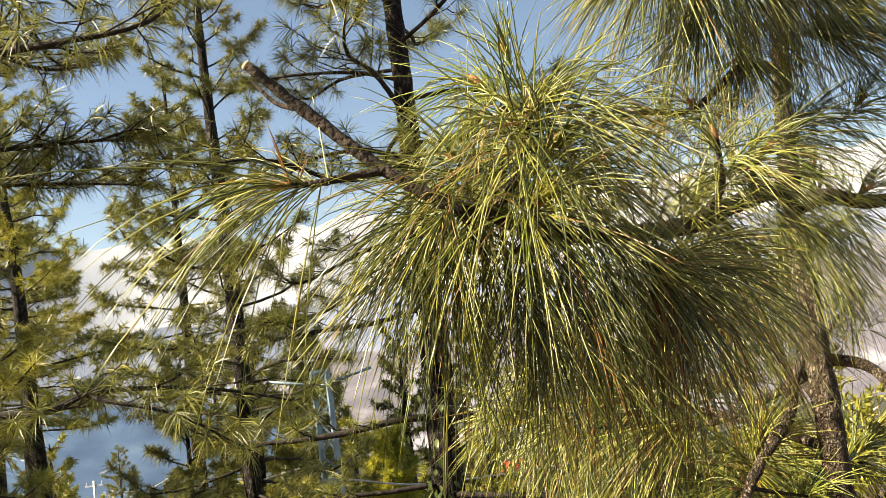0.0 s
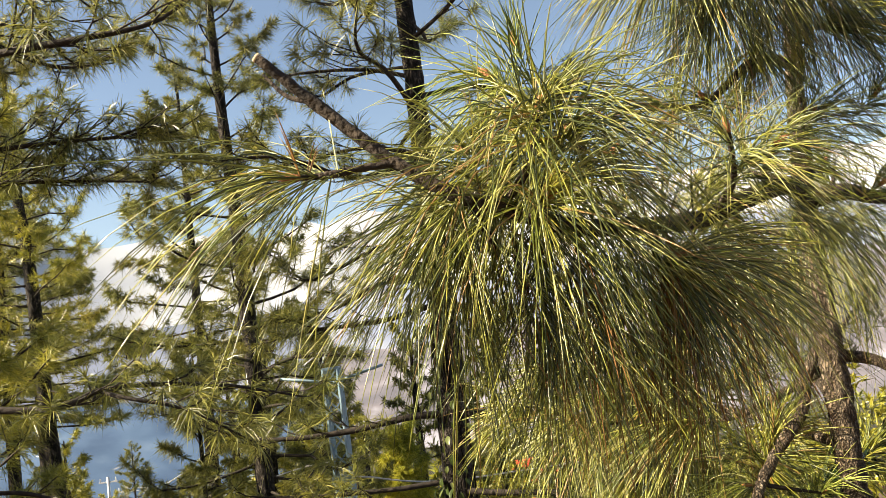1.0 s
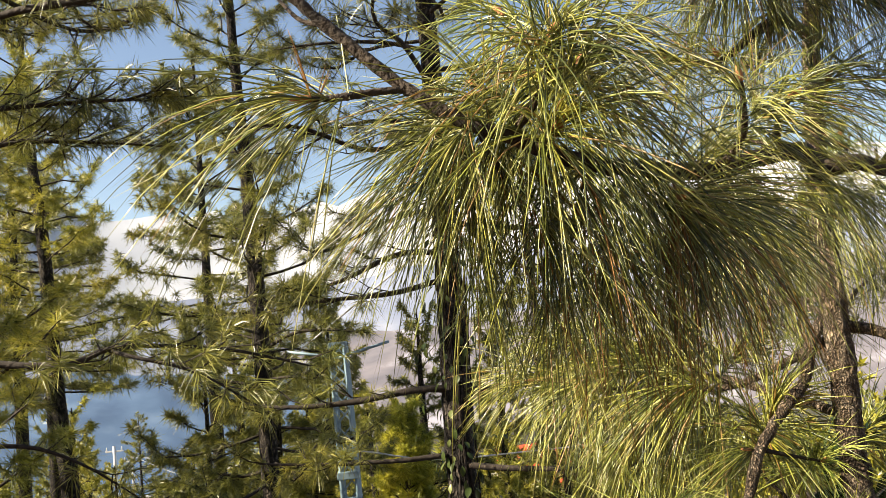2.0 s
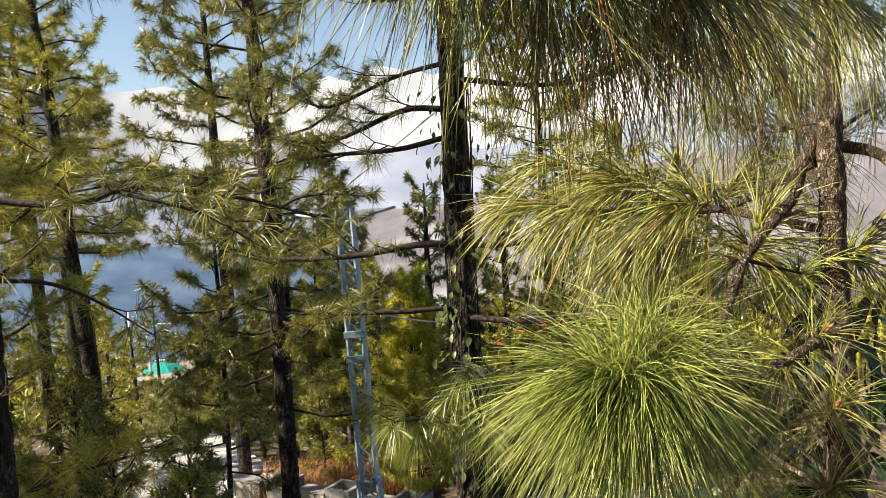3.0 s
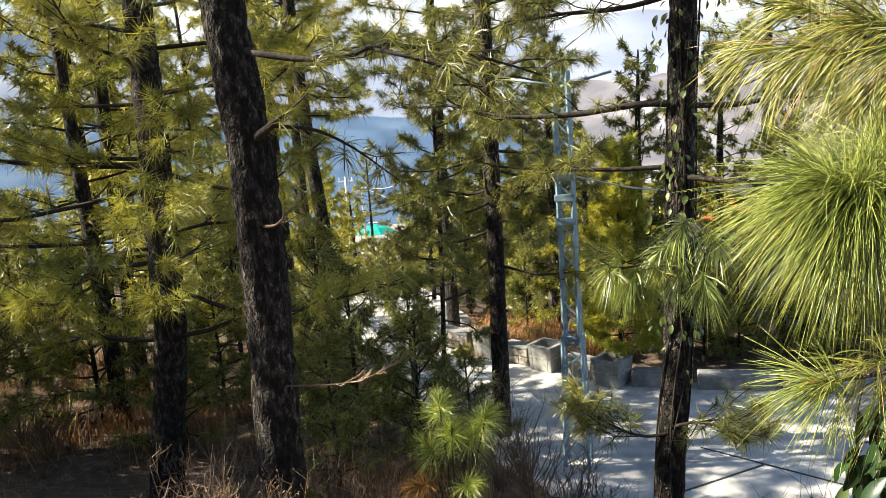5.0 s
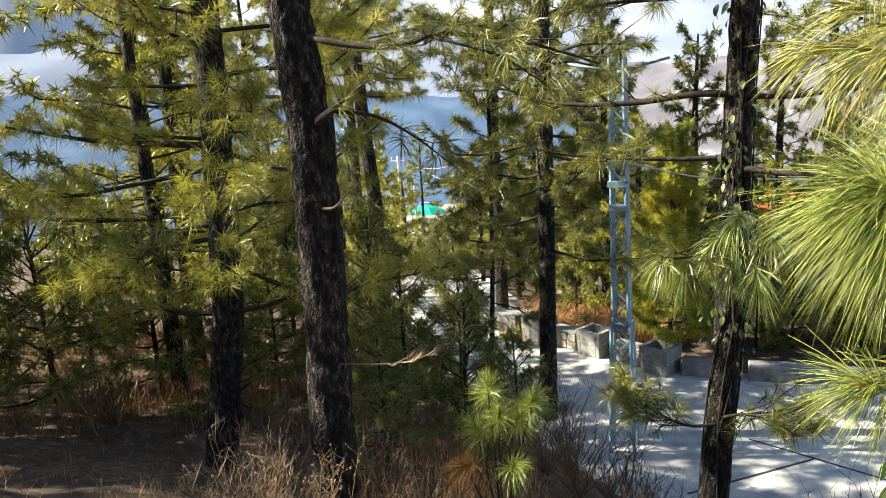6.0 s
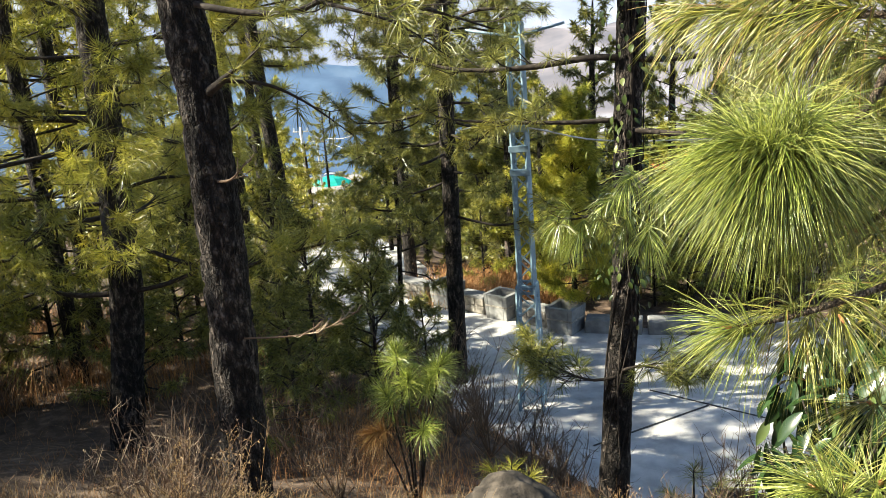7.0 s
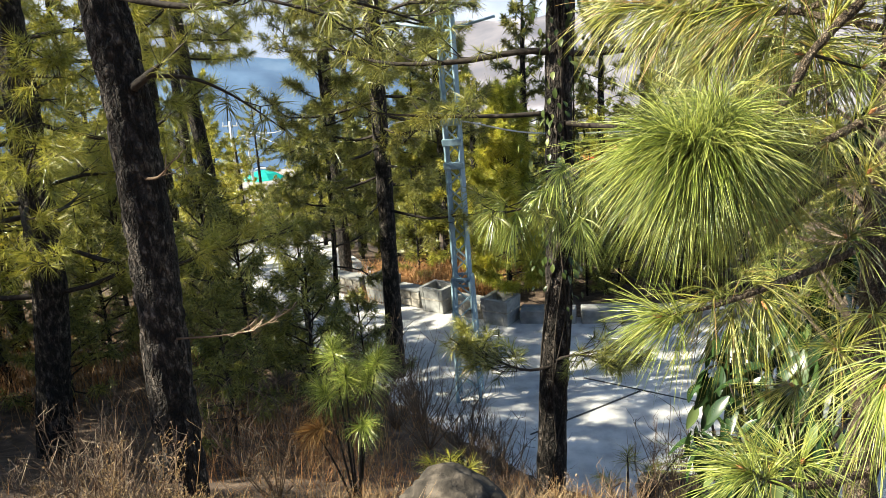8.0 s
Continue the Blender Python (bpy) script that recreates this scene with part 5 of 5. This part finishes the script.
# ---- beside and below the road ----
def mast():
    ob = thing("lattice_mast", (-1.78, 11.3, -4.55), "blue-grey painted steel lattice power mast by the road", "mast")
    bar = bmesh.new()
    box(bar, (0.02, 0.02, 1.0), (0, 0, 0.5))
    me = bpy.data.meshes.new("brace")
    bar.to_mesh(me)
    bar.free()
    me.materials.append(STEEL)

    def strut(name, a, b, k=1.0):
        o = new(name, me)
        o.parent = ob
        d = Vector(b) - Vector(a)
        o.matrix_local = Matrix.Translation(a) @ d.to_track_quat("Z", "Y").to_matrix().to_4x4() @ Matrix.Diagonal((k, k, d.length, 1))

    def section(z0, z1, w0, w1, n):
        def corner(k, f):
            w = (w0 + (w1 - w0) * f) / 2
            return ((w, w), (-w, w), (-w, -w), (w, -w))[k % 4] + (z0 + (z1 - z0) * f,)
        for k in range(4):
            strut("leg", corner(k, 0), corner(k, 1), 2.0)
            for i in range(n):
                a, b = (k, k + 1) if i % 2 else (k + 1, k)
                strut("brace", corner(a, i / n), corner(b, (i + 1) / n), 1.1)
            for f in (0, 1):
                strut("girt", corner(k, f), corner(k + 1, f), 1.6)
    section(0.0, 2.32, 0.38, 0.28, 9)
    section(2.2, 6.25, 0.23, 0.2, 18)
    for z in (4.1, 4.45, 4.75):
        bm = bmesh.new()
        box(bm, (0.3, 0.08, 0.1), (0, -0.12, z), 0, 0.008)
        part("bracket", bm, STEEL, ob)
    bm = bmesh.new()
    box(bm, (0.6, 0.6, 0.12), (0, 0, 0.0), 0, 0.01)
    part("footing", bm, CONCRETE, ob, "concrete footing")
    for dx in (-0.9, 0.9):
        mesh_ob("crossarm", *tube([(0, 0, 6.05), (dx * 0.8, 0, 6.2)], [0.02, 0.02], 6, 3), STEEL, ob)


mast()


def planter(at, turn, size=(0.58, 0.54, 0.56)):
    ob = thing("concrete_planter", at, "hollow grey concrete planter box by the road edge", "planter", "planters along the road")
    ob.rotation_euler = (0, 0, radians(turn))
    w, d, h = size
    t = 0.09
    for nm, sz, p in (("side_panel", (t, d, h), (-w / 2 + t / 2, 0, h / 2)), ("side_panel", (t, d, h), (w / 2 - t / 2, 0, h / 2)),
                      ("front_panel", (w - 2 * t - 0.004, t, h - 0.02), (0, -d / 2 + t / 2, h / 2)), ("back_panel", (w - 2 * t - 0.004, t, h), (0, d / 2 - t / 2, h / 2))):
        bm = bmesh.new()
        for v in box(bm, sz, p, 0, 0.012):
            flare = 0.94 + 0.13 * v.co.z / h
            v.co.x, v.co.y = v.co.x * flare, v.co.y * flare
        part(nm, bm, CONCRETE, ob)
    bm = bmesh.new()
    box(bm, (w - 2 * t - 0.01, d - 2 * t - 0.01, h * 0.5), (0, 0, h * 0.25 + 0.005))
    part("soil_fill", bm, SOIL, ob, "dry soil fill")
    bm = bmesh.new()
    box(bm, (w + 0.012, d + 0.012, 0.05), (0, 0, h * 0.55), 0, 0.01)
    part("band", bm, CONCRETE_ROUGH, ob)


def low_wall(at, turn, size, label="low rubble masonry parapet block beside the road"):
    rng = random.Random(int(at[0] * 100))
    ob = thing("parapet", at, label, "parapet", "parapets along the road")
    ob.rotation_euler = (0, 0, radians(turn))
    w, d, h = size
    bm = bmesh.new()
    box(bm, (w - 0.03, d - 0.03, h - 0.02), (0, 0, h / 2 - 0.01))
    part("core", bm, CONCRETE_ROUGH, ob)
    n = max(3, int(w / 0.22))
    for row in range(2):
        for i in range(n):
            bm = bmesh.new()
            box(bm, (w / n - 0.015, d, h / 2 - 0.02), ((i + 0.5) / n * w - w / 2, rng.uniform(-0.012, 0.0), h * (0.25 + 0.5 * row)), rng.uniform(-2, 2), 0.02)
            part("stone", bm, CONCRETE_ROUGH, ob)
    bm = bmesh.new()
    box(bm, (w, d + 0.03, 0.05), (0, 0, h + 0.02), 0, 0.01)
    part("coping", bm, CONCRETE, ob)


RZ = -4.34
for x, y, a in [(-1.55, 14.75, -25), (-2.95, 15.55, -28), (-4.35, 16.3, -28)]:
    planter((x, y, RZ), a)
for x, y, a, w in [(-2.2, 15.15, -28, 0.7), (-3.65, 15.95, -28, 0.75), (-5.3, 16.9, -30, 1.0)]:
    low_wall((x, y, RZ), a, (w, 0.33, 0.36))
for x, y, a, w in [(-0.6, 14.75, -3, 1.1), (0.75, 14.75, 2, 1.4), (2.3, 14.7, 0, 1.5), (3.9, 14.6, -4, 1.5), (5.5, 14.4, -6, 1.5)]:
    bm = bmesh.new()
    box(bm, (w, 0.4, 0.3), (0, 0, 0.15), 0, 0.025)
    ob = part("kerb", bm, CONCRETE, None)
    ob.matrix_world = pose(x, y, RZ, 0, 0, a)
    tagged(ob, "pale concrete kerb block along the far road edge", "kerb", "kerb blocks")


def pole(at, height, r, label):
    ob = thing("utility_pole", at, label, "pole", "poles by the far road")
    mesh_ob("shaft", *tube([(0, 0, 0), (0, 0, height)], [r, r * 0.65], 10, 6), GALV, ob)
    bm = bmesh.new()
    box(bm, (1.3, 0.1, 0.1), (0, 0, height - 0.35), 0, 0.01)
    part("crossarm", bm, GALV, ob)
    for dx in (-0.55, 0, 0.55):
        mesh_ob("insulator", *tube([(dx, 0, height - 0.3), (dx, 0, height - 0.05)], [0.05, 0.03], 7, 4), WHITE, ob)
    mesh_ob("lamp_arm", *tube([(0, 0, height * 0.55), (0.4, 0, height * 0.6), (0.75, 0, height * 0.6)], [0.035, 0.03], 6, 8), GALV, ob)
    bm = bmesh.new()
    box(bm, (0.5, 0.18, 0.09), (0.9, 0, height * 0.6), 0, 0.02)
    part("lamp_head", bm, WHITE, ob)


pole((-25.9, 58, -12.6), 8.1, 0.16, "pale steel lamp and utility pole")
pole((-24.65, 58, -12.6), 7.3, 0.12, "thin grey utility pole")


def wire(pts, label, r=0.02):
    ob = mesh_ob("cable", *tube(pts, [r, r], 4, 30), WIRE)
    tagged(ob, label, "cable", "overhead cables")


wire([(-24.65, 58, -5.4), (-15, 40, -3.2), (-4.6, 20, 1.2), (0.5, 11.0, 3.5)], "pale overhead cable strung from a utility pole", 0.022)
wire([(-24.1, 58, -5.6), (-13.5, 38, -4.0), (-3.9, 19, -0.6), (-1.78, 11.4, 0.2)], "pale overhead cable running to the lattice mast", 0.02)
wire([(-1.78, 11.4, 0.2), (0.2, 12.5, -0.25), (6, 16, -0.5), (14, 22, 0.4)], "dark sagging cable leaving the mast", 0.012)


def joint(a, b):
    """A dark open joint in the road slab."""
    a, b = Vector(a), Vector(b)
    bm = bmesh.new()
    box(bm, ((b - a).length, 0.035, 0.008), (0, 0, 0), 0, 0.002)
    ob = part("road_joint", bm, DARK, None)
    ob.matrix_world = pose(*((a + b) / 2), 0, 0, math.degrees(math.atan2(b.y - a.y, b.x - a.x)))
    tagged(ob, "dark tarred joint in the concrete road slab", "joint", "road joints", "structure")


joint((0.06, 12.04, -4.314), (2.9, 10.6, -4.314))
joint((-0.75, 10.1, -4.314), (0.95, 11.55, -4.314))


def canopy():
    ob = thing("market_canopy", (-27.8, 68, -13.1), "teal canvas canopy over a roadside stall", "canopy")
    bm = bmesh.new()
    rings = [(1.7, 0.0), (1.55, 0.12), (0.9, 0.5), (0.12, 0.75)]
    vs = []
    for r, z in rings:
        vs.append([bm.verts.new((math.cos(a) * r * (1.25 if i % 2 == 0 else 1.1), math.sin(a) * r, 2.3 + z - (0.06 if i % 2 else 0))) for i, a in enumerate(np.arange(12) / 12 * 6.2832)])
    for a, b in zip(vs, vs[1:]):
        for i in range(12):
            bm.faces.new((a[i], a[(i + 1) % 12], b[(i + 1) % 12], b[i]))
    bm.faces.new(vs[-1])
    part("canvas", bm, TEAL, ob, "teal canvas")
    for x, y in ((-1.4, -1), (1.4, -1), (-1.4, 1), (1.4, 1)):
        mesh_ob("post", *tube([(x, y, 0), (x, y, 2.4)], [0.05, 0.05], 6, 3), GALV, ob)
    bm = bmesh.new()
    box(bm, (2.2, 0.8, 0.9), (0, -0.6, 0.45), 0, 0.03)
    part("counter", bm, PLASTER, ob)


canopy()


def van(at, turn):
    ob = thing("van", at, "small white van parked on the lower road", "van")
    ob.rotation_euler = (0, 0, radians(turn))
    bm = bmesh.new()
    prof = [(-1.9, 0.35), (1.9, 0.35), (1.95, 0.8), (1.75, 1.05), (1.25, 1.75), (-1.85, 1.8), (-1.95, 1.0)]
    a = [bm.verts.new((x, -0.78, z)) for x, z in prof]
    b = [bm.verts.new((x, 0.78, z)) for x, z in prof]
    n = len(prof)
    for i in range(n):
        bm.faces.new((a[i], a[(i + 1) % n], b[(i + 1) % n], b[i]))
    bm.faces.new(a[::-1])
    bm.faces.new(b)
    bmesh.ops.bevel(bm, geom=list(bm.edges), offset=0.07, segments=2, affect="EDGES")
    part("body", bm, WHITE, ob, smooth=True)
    bm = bmesh.new()
    box(bm, (0.03, 1.35, 0.62), (0, 0, 0), 0, 0.01)
    o = part("windscreen", bm, GLASS, ob)
    o.matrix_local = pose(1.53, 0, 1.4, 0, -36, 0)
    for sy in (-1, 1):
        for x0, w in ((0.6, 0.75), (-0.35, 0.8), (-1.3, 0.8)):
            bm = bmesh.new()
            box(bm, (w, 0.02, 0.45), (x0, sy * 0.785, 1.38), 0, 0.008)
            part("side_window", bm, GLASS, ob)
        bm = bmesh.new()
        box(bm, (0.04, 0.28, 0.16), (1.95, sy * 0.55, 0.8), 0, 0.01)
        part("headlight", bm, GALV, ob)
        for x0 in (-1.2, 1.25):
            w = mesh_ob("wheel", *tube([(x0, sy * 0.66, 0.32), (x0, sy * 0.82, 0.32)], [0.32, 0.32], 18, 3), DARK, ob)
            mesh_ob("rim", *tube([(x0, sy * 0.8, 0.32), (x0, sy * 0.835, 0.32)], [0.19, 0.17], 12, 3), GALV, w)


van((-20.3, 57, -11.9), 287)


def house(at, turn, size, label, roof=None, awning=False):
    ob = thing("house", at, label, "house", "buildings in the valley")
    ob.rotation_euler = (0, 0, radians(turn))
    w, d, h = size
    bm = bmesh.new()
    box(bm, (w, d, h + 4), (0, 0, h / 2 - 2))
    part("wall", bm, PLASTER, ob)
    bm = bmesh.new()
    r = [bm.verts.new(p) for p in ((-w / 2 - 0.4, -d / 2 - 0.5, h), (w / 2 + 0.4, -d / 2 - 0.5, h), (w / 2 + 0.4, 0, h + d * 0.28), (-w / 2 - 0.4, 0, h + d * 0.28), (w / 2 + 0.4, d / 2 + 0.5, h), (-w / 2 - 0.4, d / 2 + 0.5, h))]
    for f in ((0, 1, 2, 3), (3, 2, 4, 5), (1, 4, 2), (0, 3, 5), (0, 5, 4, 1)):
        bm.faces.new([r[i] for i in f])
    part("roof", bm, roof or ROOF, ob)
    for i in range(int(w / 2.2)):
        x = (i + 0.5) / int(w / 2.2) * w - w / 2
        bm = bmesh.new()
        box(bm, (1.0, 0.12, 1.1), (x, -d / 2, h * 0.55))
        win = part("window", bm, WHITE, ob)
        bm = bmesh.new()
        box(bm, (0.84, 0.06, 0.94), (x, -d / 2 - 0.05, h * 0.55))
        part("pane", bm, GLASS, win)
    if awning:
        bm = bmesh.new()
        box(bm, (w * 0.8, 1.4, 0.1), (0, -d / 2 - 0.7, h * 0.7), 0, 0.02)
        part("awning", bm, RED, ob, "red cloth awning")


house((5.2, 72, -15.5), 5, (8, 5, 4.6), "pale roadside building with a red cloth awning", RED, True)
house((-35, 96, -21), 20, (9, 6, 4), "pale plastered house in the valley")
house((-24, 104, -23), -10, (8, 6, 4.5), "pale plastered house in the valley")
house((-44, 110, -24), 12, (10, 6, 5), "pale plastered house in the valley")
house((-14, 90, -21), 35, (7, 5, 4), "grey-roofed house in the valley", ROOF)
house((16, 95, -22), -15, (9, 6, 4.5), "pale plastered house in the valley")


def far_wood():
    """Tree crowns over the slope below, too many and too far to tell apart."""
    rng = np.random.default_rng(41)
    s = Soup()
    n = 0
    while n < 340:
        y = 42 + 200 * rng.random() ** 1.6
        x = rng.uniform(-0.75, 0.55) * y
        d, _, wide = road_at(x, y)
        if d < 4 or (abs(x + 0.42 * y) < 4 and y < 90):
            continue
        h = rng.uniform(3.5, 7)
        m = 46
        f = rng.random(m)
        a = rng.random(m) * 6.283
        rr = h * 0.26 * (1 - f) ** 0.7 + 0.15
        g = ground_z(x, y)
        p = np.column_stack([x + np.cos(a) * rr, y + np.sin(a) * rr, g + h * (0.15 + 0.85 * f)])
        w = np.column_stack([np.cos(a), np.sin(a), 0.5 + f])
        needles(s, p, w, rng, 7, 0.75, 0.2, (10, 80), 0.2, 0.2, single=True)
        s.add(*tube([(x, y, g - 0.2), (x, y, g + h * 0.9)], [0.16, 0.03], 4, 3))
        n += 1
    tagged(s.ob("distant_wood", NEEDLE_YELLOW), "sunlit mixed wood covering the slope below", "wood", kind="stuff")


far_wood()
